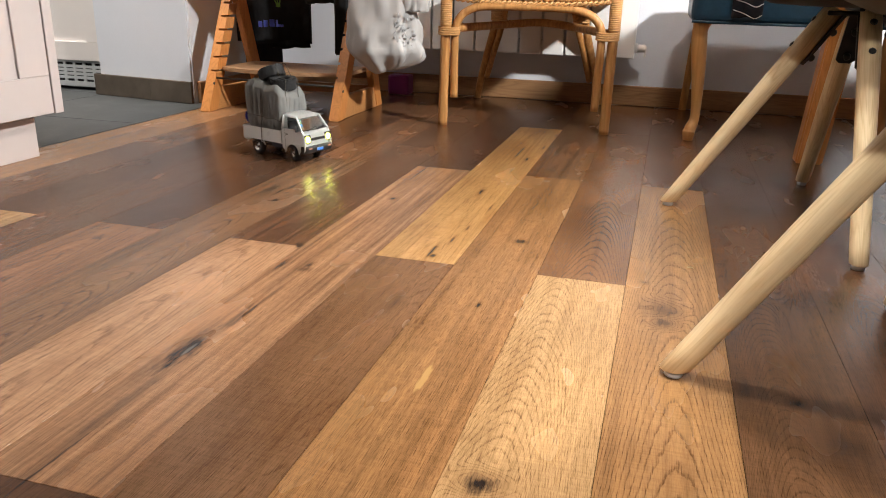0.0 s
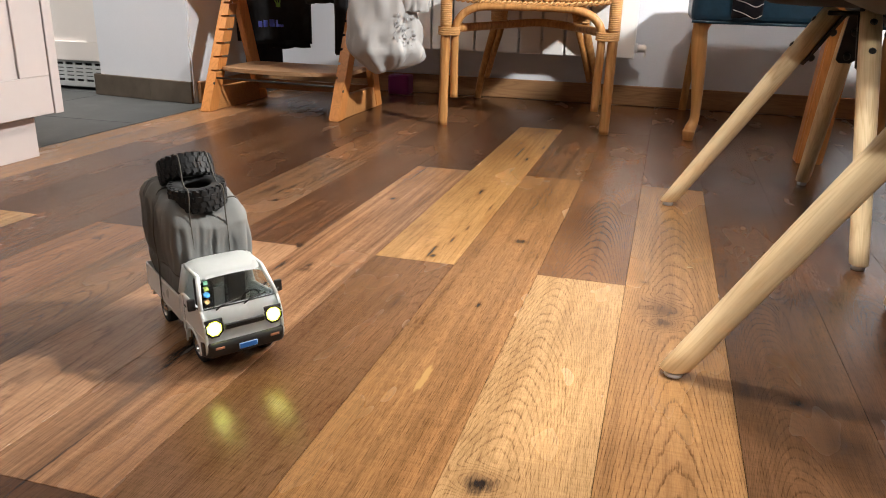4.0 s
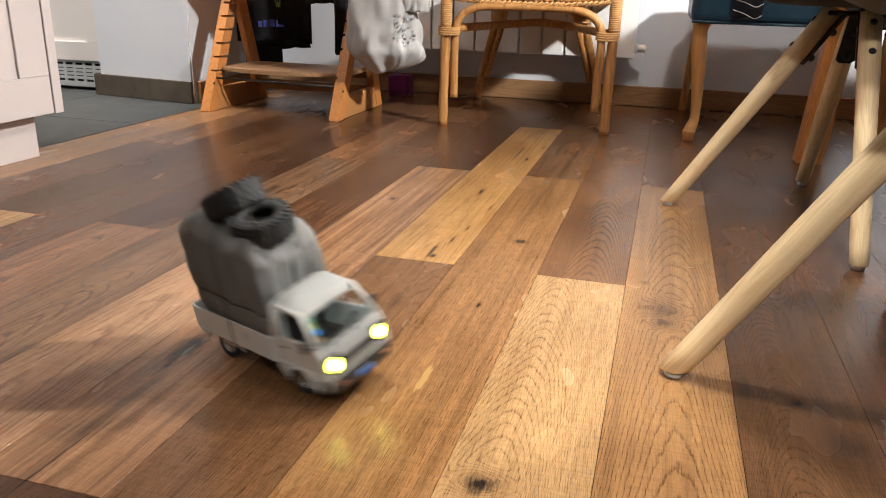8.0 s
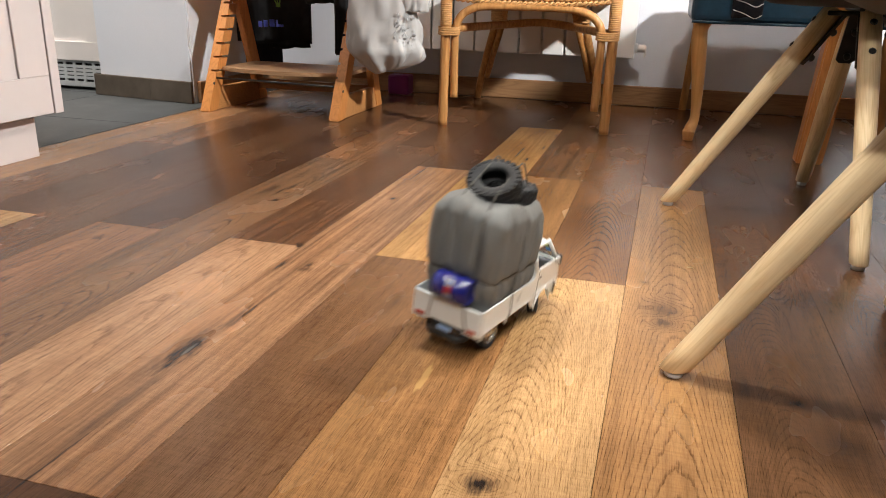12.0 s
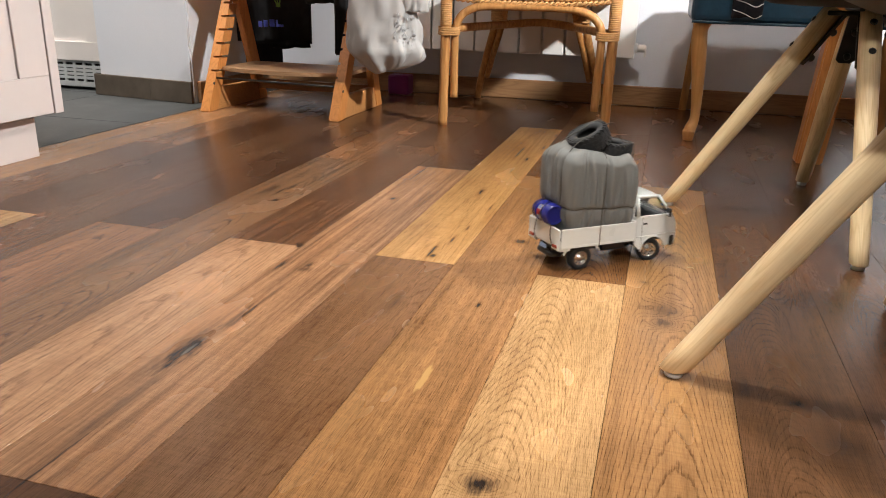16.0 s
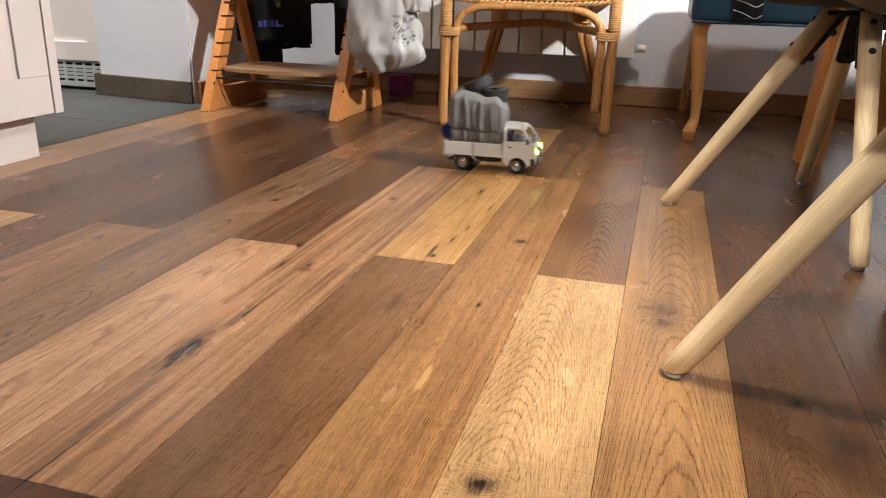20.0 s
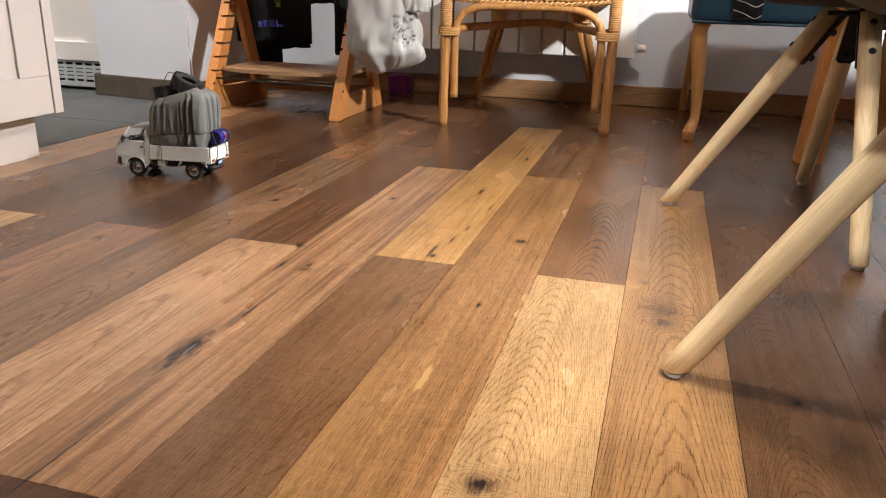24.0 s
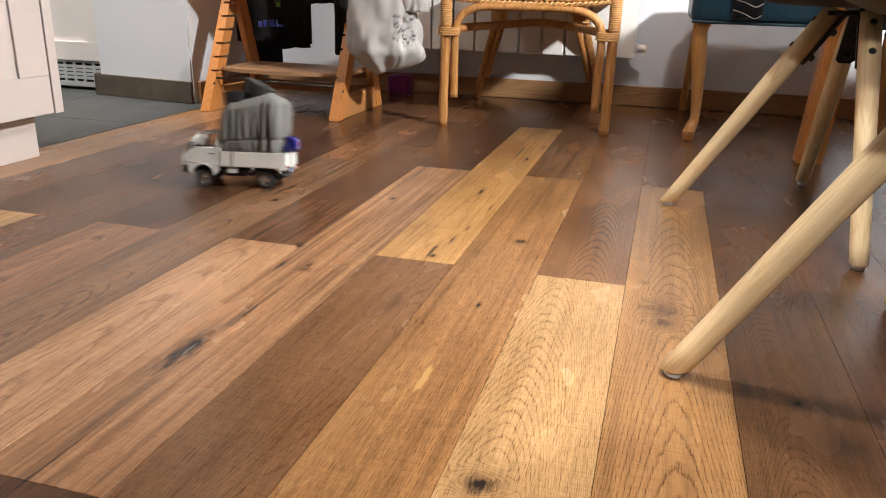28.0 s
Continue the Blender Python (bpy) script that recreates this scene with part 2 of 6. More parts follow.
OAK = oak_planks()
SUBFLOOR = plain("subfloor", (0.02, 0.014, 0.010), 0.9)
SLATE = slate()
GROUT = plain("grout", (0.03, 0.03, 0.03), 0.9)
PLASTER = plain("white_plaster", (0.68, 0.70, 0.76), 0.85, grain=180, vary=0.02, bump=0.12)
# for the unseen walls: grey chosen dark to hold down bounced light
GREY_WALL = plain("bounce_cutting_wall_grey", (0.17, 0.165, 0.16), 0.85, grain=150, vary=0.03)
CEILING = plain("ceiling_paint", (0.8, 0.8, 0.79), 0.9, grain=140, vary=0.02)
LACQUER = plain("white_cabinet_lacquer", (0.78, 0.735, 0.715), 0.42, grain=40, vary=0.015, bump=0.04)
# base cabinet: pinkish white lacquer, colour darkened to offset too much lamp light
DIMMED_LACQUER = plain("pinkish_lacquer_dimmed_for_lamps", (0.56, 0.505, 0.495), 0.42, grain=40, vary=0.015, bump=0.04)
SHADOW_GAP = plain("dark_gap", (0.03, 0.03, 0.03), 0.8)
SKIRT_OAK = grained("oak_skirting", (0.36, 0.20, 0.095), (0.20, 0.10, 0.045), 0, 0.45)
SKIRT_TILE = plain("dark_skirting_tile", (0.095, 0.074, 0.056), 0.6, grain=30, vary=0.3)
GRILLE = plain("grey_grille_metal", (0.45, 0.47, 0.48), 0.4, grain=60, vary=0.03)
RADIATOR = plain("radiator_enamel", (0.80, 0.80, 0.80), 0.35, grain=50, vary=0.02, bump=0.03)
BEECH = grained("orange_beech", (0.62, 0.26, 0.075), (0.45, 0.17, 0.045), 2, 0.38, 0.8)
BEECH_FLAT = grained("orange_beech_board", (0.56, 0.27, 0.10), (0.40, 0.17, 0.055), 0, 0.38, 0.8)
# greyer and less saturated than the other beech boards
FOOTBOARD = grained("grey_brown_beech_board", (0.44, 0.27, 0.15), (0.30, 0.16, 0.075), 0, 0.45, 0.8)
ASH = grained("pale_ash", (0.82, 0.645, 0.40), (0.62, 0.44, 0.23), 2, 0.40, 1.5)
CABRIOLE = grained("honey_beech", (0.58, 0.31, 0.11), (0.46, 0.22, 0.07), 2, 0.35, 0.6)
RATTAN = woven()
WICKER = plain("wicker_strand", (0.56, 0.31, 0.12), 0.45, grain=220, vary=0.3)
BLACK_METAL = plain("black_painted_steel", (0.012, 0.012, 0.012), 0.35, grain=90, vary=0.2)
BLACK_SHELL = plain("black_shell_plastic", (0.02, 0.018, 0.017), 0.45, grain=90, vary=0.2)
FELT_PAD = plain("white_glide", (0.62, 0.62, 0.64), 0.5)
TEAL = plain("teal_leatherette", (0.018, 0.064, 0.116), 0.4, grain=70, vary=0.25, bump=0.25)
NAVY_CLOTH = plain("navy_cloth", (0.008, 0.009, 0.016), 0.9, grain=300, vary=0.3)
WHITE_THREAD = plain("white_thread", (0.6, 0.6, 0.62), 0.8)
BLACK_CLOTH = plain("black_cotton", (0.006, 0.006, 0.0075), 0.95, grain=400, vary=0.4, bump=0.3)
BAG = plain("white_bag_plastic", (0.47, 0.472, 0.475), 0.38, grain=30, vary=0.05, bump=0.25, Subsurface_Weight=0.0)
BAG_PRINT = plain("faded_blue_print", (0.41, 0.425, 0.455), 0.5)
BLUE_PRINT = plain("blue_print", (0.09, 0.12, 0.55), 0.7)
GREEN_PRINT = plain("green_print", (0.20, 0.45, 0.06), 0.7)
PURPLE = plain("magenta_plastic", (0.10, 0.005, 0.07), 0.4)
VALVE = plain("valve_plastic", (0.7, 0.7, 0.7), 0.4)

TOY_WHITE = plain("cream_toy_plastic", (0.73, 0.770, 0.770), 0.30, grain=120, vary=0.03, bump=0.03)
TOY_BLACK = plain("black_toy_plastic", (0.018, 0.018, 0.019), 0.45, grain=200, vary=0.2)
TOY_GREY = plain("charcoal_interior", (0.04, 0.042, 0.046), 0.6, grain=200, vary=0.2)
TOY_BLUEBLACK = plain("blue_black_chassis", (0.022, 0.026, 0.045), 0.5, grain=120, vary=0.2)
RUBBER = plain("tyre_rubber", (0.017, 0.018, 0.020), 0.75, grain=260, vary=0.35, bump=0.4)
CHROME = plain("silver_rim", (0.72, 0.73, 0.75), 0.22, 1.0, grain=90, vary=0.05)
BEZEL = plain("dark_chrome_bezel", (0.25, 0.26, 0.25), 0.25, 0.8)
AMBER = plain("amber_lens", (0.50, 0.24, 0.15), 0.25)
RED_LENS = plain("red_lens", (0.40, 0.085, 0.065), 0.25)
PLATE_BLUE = plain("blue_plate", (0.04, 0.22, 0.72), 0.35)
PLATE_PALE = plain("pale_blue_plate", (0.33, 0.50, 0.80), 0.35)
PLATE_BAR = plain("pale_bar", (0.55, 0.65, 0.85), 0.4)
CANVAS = plain("grey_canvas", (0.163, 0.169, 0.166), 0.85, grain=900, vary=0.10, bump=0.25)
ROPE = plain("dark_cord", (0.085, 0.078, 0.068), 0.8, grain=900, vary=0.3)
DRUM_BLUE = plain("blue_drum_plastic", (0.012, 0.016, 0.17), 0.22, grain=120, vary=0.1)
LABEL_WHITE = plain("label_white", (0.7, 0.7, 0.72), 0.4)
LABEL_RED = plain("label_red", (0.5, 0.05, 0.06), 0.4)
LAMP_CORE = glow("headlight_bulb", (1.0, 1.0, 0.72), 30.0)
LAMP_ON = glow("lit_headlight", (0.90, 1.0, 0.032), 36.0)
MIRROR = plain("mirror_glass", (0.8, 0.8, 0.82), 0.05, 1.0, bump=0)
PANE = glass("windscreen_glass")
STICKER = [plain("sticker_" + k, c, 0.5) for k, c in (("green", (0.10, 0.30, 0.20)), ("lime", (0.32, 0.42, 0.06)), ("blue", (0.02, 0.22, 0.6)), ("tan", (0.50, 0.30, 0.12)))]


# ---- mesh helpers ----
def part(name, bm, material, parent=None, label="", smooth=False, **tags):
    """Links a bmesh as one mesh object under a thing or a part."""
    bmesh.ops.recalc_face_normals(bm, faces=bm.faces)
    me = bpy.data.meshes.new(name)
    bm.to_mesh(me)
    bm.free()
    for m in material if isinstance(material, list) else [material]:
        me.materials.append(m)
    if smooth:
        me.polygons.foreach_set("use_smooth", [True] * len(me.polygons))
    ob = new(name, me)
    ob.parent = parent
    if label or tags:
        tagged(ob, label, **tags)
    return ob


def thing(name, label, category, group="", kind="", at=(0, 0, 0), turn=0.0):
    ob = new(name)
    ob.empty_display_size = 0.05
    ob.matrix_basis = pose(*at, 0, 0, turn)
    return tagged(ob, label, category, group, kind)


def box(bm, lo, hi, bevel=0.0, segments=2, m=None, index=0):
    """An upright box from corner lo to corner hi, edges rounded by bevel."""
    lo, hi = Vector(lo), Vector(hi)
    made = bmesh.ops.create_cube(bm, size=1.0, matrix=Matrix.Translation((lo + hi) / 2) @ Matrix.Diagonal((*(hi - lo), 1)))
    verts = made["verts"]
    if bevel:
        edges = list({e for v in verts for e in v.link_edges})
        out = bmesh.ops.bevel(bm, geom=edges, offset=bevel, segments=segments, affect="EDGES", profile=0.5)
        verts = list({v for f in out["faces"] for v in f.verts} | {v for v in verts if v.is_valid})
    faces = {f for v in verts for f in v.link_faces}
    for f in faces:
        f.material_index = index
    if m is not None:
        bmesh.ops.transform(bm, matrix=m, verts=verts)
    return verts


def tube(bm, points, radii, sides=12, cap=True, flat=1.0):
    """A round bar along points; radii one number or one a point."""
    points = [Vector(p) for p in points]
    if not isinstance(radii, (list, tuple)):
        radii = [radii] * len(points)
    rings, side = [], None
    for i, (p, r) in enumerate(zip(points, radii)):
        way = (points[min(i + 1, len(points) - 1)] - points[max(i - 1, 0)]).normalized()
        if side is None:
            side = way.orthogonal().normalized()
        side = (side - way * side.dot(way)).normalized()
        up = way.cross(side)
        rings.append([bm.verts.new(p + r * (math.cos(a) * side + flat * math.sin(a) * up)) for a in (math.tau * k / sides for k in range(sides))])
    for a, b in zip(rings, rings[1:]):
        for k in range(sides):
            bm.faces.new((a[k], a[(k + 1) % sides], b[(k + 1) % sides], b[k])).smooth = True
    if cap:
        bm.faces.new(rings[0][::-1])
        bm.faces.new(rings[-1])


def lathe(bm, profile, m=None, sides=28, closed=False):
    """Turns a profile of (radius, height) round the z axis, then moves it by m."""
    m = m or Matrix()
    rings = [[bm.verts.new(m @ Vector((r * math.cos(a), r * math.sin(a), h))) for a in (math.tau * k / sides for k in range(sides))] for r, h in profile]
    pairs = list(zip(rings, rings[1:])) + ([(rings[-1], rings[0])] if closed else [])
    for a, b in pairs:
        for k in range(sides):
            bm.faces.new((a[k], a[(k + 1) % sides], b[(k + 1) % sides], b[k])).smooth = True
    if not closed:
        bm.faces.new(rings[0][::-1])
        bm.faces.new(rings[-1])
    return rings


def prism(bm, outline, place, lo, hi):
    """Pushes a flat outline from lo to hi; place(u, v, d) gives the corner in space."""
    a = [bm.verts.new(place(u, v, lo)) for u, v in outline]
    b = [bm.verts.new(place(u, v, hi)) for u, v in outline]
    bm.faces.new(a)
    bm.faces.new(b[::-1])
    for i in range(len(a)):
        j = (i + 1) % len(a)
        bm.faces.new((a[i], b[i], b[j], a[j]))


def curve(points, steps=8):
    """A smooth line through points."""
    p = [Vector(q) for q in points]
    p = [2 * p[0] - p[1], *p, 2 * p[-1] - p[-2]]
    out = []
    for a, b, c, d in zip(p, p[1:], p[2:], p[3:]):
        for k in range(steps):
            t = k / steps
            out.append(0.5 * ((2 * b) + (c - a) * t + (2 * a - 5 * b + 4 * c - d) * t * t + (3 * b - a - 3 * c + d) * t ** 3))
    return out + [p[-2]]


BM = bmesh.new

# ---- the room ----
BACK = 2.87
HALL = -1.42            # where the planks end and the slate begins
NOOK = (2.295, 2.24)     # the white wall piece: y at its two ends


def room():
    ceiling = BM()
    box(ceiling, (-3.6, -2.6, 2.45), (2.6, 4.0, 2.55))
    part("ceiling", ceiling, CEILING, None, "plain white painted ceiling with round downlights", category="ceiling", kind="structure")
    for name, lo, hi in (("wall_north", (-1.5, BACK, -0.02), (2.6, BACK + 0.12, 2.45)), ("wall_east", (2.5, -2.6, -0.02), (2.6, BACK, 2.45)),
                         ("wall_south", (-3.6, -2.7, -0.02), (2.6, -2.6, 2.45)), ("wall_west", (-3.6, -2.6, -0.02), (-3.5, 3.4, 2.45))):
        bm = BM()
        box(bm, lo, hi)
        part(name, bm, PLASTER if name == "wall_north" else GREY_WALL, None, "plain plastered wall of the room", category="wall", kind="structure")
    bm = BM()
    outline = [(-1.890, NOOK[0]), (-1.486, NOOK[1]), (-1.486, BACK + 0.12), (-1.890, BACK + 0.12)]
    prism(bm, outline, lambda u, v, d: (u, v, d), -0.02, 2.45)
    bmesh.ops.bevel(bm, geom=[e for e in bm.edges if abs(e.verts[0].co.z - e.verts[1].co.z) > 1], offset=0.006, segments=2, affect="EDGES")
    part("wall_pier", bm, PLASTER, None, "white plastered wall pier between kitchen and room", category="wall", kind="structure")
    bm = BM()
    box(bm, (-3.5, 2.42, -0.02), (-1.890, 2.54, 2.45))
    part("wall_kitchen", bm, PLASTER, None, "white plastered kitchen wall behind a cupboard", category="wall", kind="structure")
    # skirting boards
    bm = BM()
    box(bm, (-1.483, BACK - 0.016, 0.001), (2.49, BACK - 0.001, 0.070), 0.003)
    part("baseboard", bm, SKIRT_OAK, None, "brown oak skirting board along the white wall", category="skirting board", kind="structure")
    bm = BM()
    box(bm, (-1.484, NOOK[1] + 0.02, 0.001), (-1.470, BACK - 0.018, 0.070), 0.003)
    part("baseboard_side", bm, SKIRT_OAK, None, "brown oak skirting board on the pier's side", category="skirting board", kind="structure")
    slope = math.degrees(math.atan2(NOOK[1] - NOOK[0], -1.486 + 1.890))
    tiles = thing("baseboard_tiles", "dark stone skirting tiles under the white pier", "skirting", kind="structure", at=(-1.905, NOOK[0] + 0.0015, 0), turn=slope)
    for i, (a, b) in enumerate(((0.0, 0.2496), (0.250, 0.424))):
        bm = BM()
        box(bm, (a, -0.012, 0.001), (b, -0.001, 0.072), 0.0015)
        part("skirting_tile", bm, SKIRT_TILE, tiles)
    # slate floor of the kitchen
    floor = thing("floor_slate", "dark grey slate tile floor of the kitchen", "floor", kind="structure")
    bm = BM()
    box(bm, (-3.6, -2.6, -0.03), (HALL - 0.001, 3.4, -0.006))
    part("grout_bed", bm, GROUT, floor)
    bm = BM()
    box(bm, (-0.2335, -0.2335, -0.010), (0.2335, 0.2335, 0.0), 0.0015, 1)
    first = part("slate_tile", bm, SLATE, floor)
    first.location = (HALL - 0.238, 1.62, 0)
    for i in range(4):
        for j in range(-8, 4):
            x, y = HALL - 0.238 - 0.47 * i, 1.62 + 0.47 * j
            if (i, j) == (0, 0) or y > 2.6:
                continue
            o = first.copy()
            scene.collection.objects.link(o)
            o.location = (x, y, 0)
    bm = BM()
    box(bm, (HALL - 0.002, -2.6, -0.012), (HALL + 0.002, NOOK[1] + 0.1, 0.0005))
    part("trim_strip", bm, SHADOW_GAP, None, "thin dark joint between slate and oak floor", category="trim", kind="structure")


def downlight_fittings():
    for x, y, tx, ty, tz, watts, degrees, size in DOWNLIGHTS:
        # made-up fitting for each assumed lamp, never in view
        d = thing("assumed_downlight", "assumed round recessed downlight in the unseen ceiling", "downlight", "ceiling downlights", at=(x, y, 2.45))
        bm = BM()
        lathe(bm, [(0.036, -0.002), (0.046, -0.004), (0.048, -0.001), (0.048, 0.0), (0.036, 0.0)], sides=32, closed=True)
        part("rim", bm, CHROME, d)
        bm = BM()
        lathe(bm, [(0.0352, -0.0012), (0.0352, -0.0002)], sides=24)
        part("lens", bm, LAMP_GLASS, d)


LAMP_GLASS = glow("frosted_lamp_glass", (1.0, 0.86, 0.66), 3.0)

# stains of the boards
DARK, MID, TAN, HONEY, PALE, WARM = (0.103, 0.047, 0.022), (0.172, 0.079, 0.034), (0.284, 0.146, 0.076), (0.290, 0.151, 0.061), (0.399, 0.244, 0.114), (0.241, 0.112, 0.047)
# boards lie along y, 0.125 wide and 1.22 long, each second row shifted by half: (row, step) -> stain; row 12 is
# lightened for the lit pier's reflection
STAINS_AND_SHEEN = {
    (-2, 1): (0.120, 0.060, 0.030), (-3, 1): (0.110, 0.056, 0.029), (-3, 0): (0.120, 0.062, 0.031), (-4, 0): (0.125, 0.064, 0.032), (-4, 1): (0.115, 0.058, 0.029), (-5, 1): (0.12, 0.06, 0.03), (-1, 2): (0.115, 0.056, 0.028), (-2, 2): (0.12, 0.06, 0.03), (0, 2): (0.15, 0.072, 0.034), (4, 2): (0.14, 0.068, 0.034), (5, 2): (0.15, 0.075, 0.037), (6, 2): (0.14, 0.07, 0.035), (7, 2): (0.16, 0.08, 0.04), (8, 2): (0.14, 0.07, 0.035), (9, 2): (0.14, 0.07, 0.035),
    (-2, 0): (0.102, 0.049, 0.025), (-1, 0): (0.110, 0.054, 0.025), (-1, 1): (0.107, 0.052, 0.025), (0, 0): (0.318, 0.171, 0.071), (0, 1): (0.138, 0.063, 0.029), (1, 0): PALE, (1, 1): (0.196, 0.093, 0.038), (1, 2): (0.151, 0.068, 0.031), (2, 0): HONEY, (2, 1): (0.212, 0.107, 0.047), (2, 2): WARM,
    (3, 0): (0.186, 0.095, 0.044), (3, 1): (0.498, 0.281, 0.107), (3, 2): DARK, (4, 0): (0.326, 0.177, 0.092), (4, -1): DARK, (4, 1): (0.095, 0.047, 0.027), (5, 0): (0.361, 0.204, 0.111), (5, 1): (0.117, 0.055, 0.026), (6, 0): (0.184, 0.101, 0.054), (6, 1): (0.194, 0.094, 0.044),
    (7, 0): (0.219, 0.111, 0.059), (7, 1): (0.079, 0.038, 0.020), (8, 0): (0.120, 0.058, 0.029), (8, 1): (0.129, 0.064, 0.032), (9, 0): PALE, (9, 1): (0.099, 0.049, 0.026), (10, 0): (0.154, 0.077, 0.041), (10, 1): (0.197, 0.103, 0.056), (11, 0): (0.344, 0.182, 0.086), (11, 1): (0.344, 0.186, 0.094), (12, 0): (0.344, 0.182, 0.082), (12, 1): (0.344, 0.182, 0.082)}
# figure of the boards: heart of the arches across the board, arches a metre, ring density; ring contrast, pores, streaks
FIGURES = {
    (-2, 1): (0.4, -18, 1, 0.6, 0.5, 0.5),
    (-3, 1): (0.5, 18, 1, 0.6, 0.5, 0.5),
    (0, 1): (0.5, 18, 1, 0.6, 0.5, 0.5),
    (4, 1): (0.5, 20, 1, 0.7, 0.5, 0.5),
    (11, 1): (1.2, 6, 0.8, 0.4, 0.5, 0.7),
    (10, 1): (0.7, 16, 0.9, 0.55, 0.5, 0.7),
    (10, 0): (0.3, 18, 1, 0.7, 0.5, 0.7),
    (8, 1): (0.6, 14, 0.8, 0.6, 0.5, 0.8),
    (-2, 0): (0.55, 20, 1.71, 0.52, 0.57, 0.4), (-1, 0): (0.4, 30, 1.86, 0.57, 0.57, 0.4), (-1, 1): (0.6, -24, 1.8, 0.45, 0.52, 0.4), (0, 0): (0.52, 20, 0.96, 0.81, 0.47, 0.5), (1, 0): (0.3, 34, 1.24, 0.59, 0.74, 0.45),
    (1, 1): (0.55, 26, 1.16, 0.85, 0.52, 0.4), (2, 0): (1.35, 3, 0.78, 0.27, 0.87, 0.6), (2, 1): (1.2, 3, 0.78, 0.33, 0.72, 0.5), (3, 0): (0.95, 16, 1.08, 0.4, 0.74, 0.45), (3, 1): (0.5, 4, 0.46, 0.28, 0.52, 0.4),
    (4, 0): (-0.35, 3, 0.93, 0.43, 0.62, 1), (5, 0): (0.4, 18, 0.53, 0.57, 0.62, 0.5), (5, 1): (0.45, 10, 0.8, 0.6, 0.5, 0.9), (6, 0): (0.6, 22, 1.08, 0.76, 0.57, 0.8), (6, 1): (0.4, 12, 0.9, 0.6, 0.5, 0.7),
    (7, 0): (0.45, 16, 0.65, 0.81, 0.57, 0.6), (7, 1): (0.4, 26, 1.2, 0.8, 0.6, 0.6), (8, 0): (0.5, -16, 0.9, 0.75, 0.55, 0.8), (9, 1): (0.5, 22, 1.1, 0.85, 0.6, 0.6)}
ROW0, WIDE, LONG = 0.106, 0.1245, 1.22


def plank_floor():
    floor = thing("floor", "oiled oak plank floor with boards of many brown tones", "floor", kind="structure")
    bm = BM()
    box(bm, (HALL, -2.6, -0.04), (2.6, BACK, -0.015))
    part("subfloor", bm, SUBFLOOR, floor)
    rnd = random.Random(5)
    tones = [DARK, MID, TAN, HONEY, WARM, MID, PALE]
    for row in range(-19, 13):
        x1, x0 = ROW0 - WIDE * row, max(ROW0 - WIDE * (row + 1), HALL + 0.003)
        first = 1.035 if row % 2 else 0.42
        for step in range(-3, 3):
            y0, y1 = max(first + LONG * (step - (1 if row % 2 else 0)), -2.6), min(first + LONG * (step + 1 - (1 if row % 2 else 0)), BACK - 0.002)
            if y1 - y0 < 0.05 or x1 - x0 < 0.01:
                continue
            bm = BM()
            gap = 0.0003
            box(bm, (x0 + gap, y0 + gap, -0.015), (x1 - gap, y1 - gap, 0.0), 0.00012, 1)
            o = part("plank", bm, OAK, floor)
            tone = STAINS_AND_SHEEN.get((row, step)) or tones[rnd.randrange(len(tones))]
            k = 1 + rnd.uniform(-0.06, 0.06)
            o.color = (tone[0] * k, tone[1] * k, tone[2] * k, 1)
            figure = FIGURES.get((row, step)) or (rnd.uniform(-0.2, 1.2), rnd.choice((-1, 1)) * rnd.uniform(6, 26), rnd.uniform(1.1, 1.9), rnd.uniform(0.3, 0.55), rnd.uniform(0.5, 0.7), rnd.uniform(0.3, 0.8))
            o["grain"], o["figure"] = [float(v) for v in figure[:3]], [float(v) for v in figure[3:]]


# ---- kitchen side ----
def base_cabinet():
    """White framed cabinet; its front looks along +x."""
    c = thing("kitchen_cabinet", "white framed kitchen base cabinet on a recessed plinth", "cabinet")
    bm = BM()
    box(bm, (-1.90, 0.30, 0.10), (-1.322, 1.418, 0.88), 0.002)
    part("body", bm, DIMMED_LACQUER, c)
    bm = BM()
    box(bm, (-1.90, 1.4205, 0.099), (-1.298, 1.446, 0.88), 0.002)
    part("side_panel", bm, DIMMED_LACQUER, c)
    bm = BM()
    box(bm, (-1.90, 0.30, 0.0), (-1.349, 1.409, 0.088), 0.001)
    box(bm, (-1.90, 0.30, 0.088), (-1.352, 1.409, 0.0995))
    part("plinth", bm, DIMMED_LACQUER, c)
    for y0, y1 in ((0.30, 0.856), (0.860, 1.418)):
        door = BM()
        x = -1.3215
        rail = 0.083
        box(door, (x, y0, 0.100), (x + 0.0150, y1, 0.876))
        leaf = part("door", door, DIMMED_LACQUER, c)
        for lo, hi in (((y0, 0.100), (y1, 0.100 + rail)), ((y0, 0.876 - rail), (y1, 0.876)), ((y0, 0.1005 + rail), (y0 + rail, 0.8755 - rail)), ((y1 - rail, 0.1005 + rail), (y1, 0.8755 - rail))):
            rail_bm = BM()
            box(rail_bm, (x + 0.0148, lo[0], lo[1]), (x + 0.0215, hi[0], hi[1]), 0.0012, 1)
            part("door_rail", rail_bm, DIMMED_LACQUER, leaf)


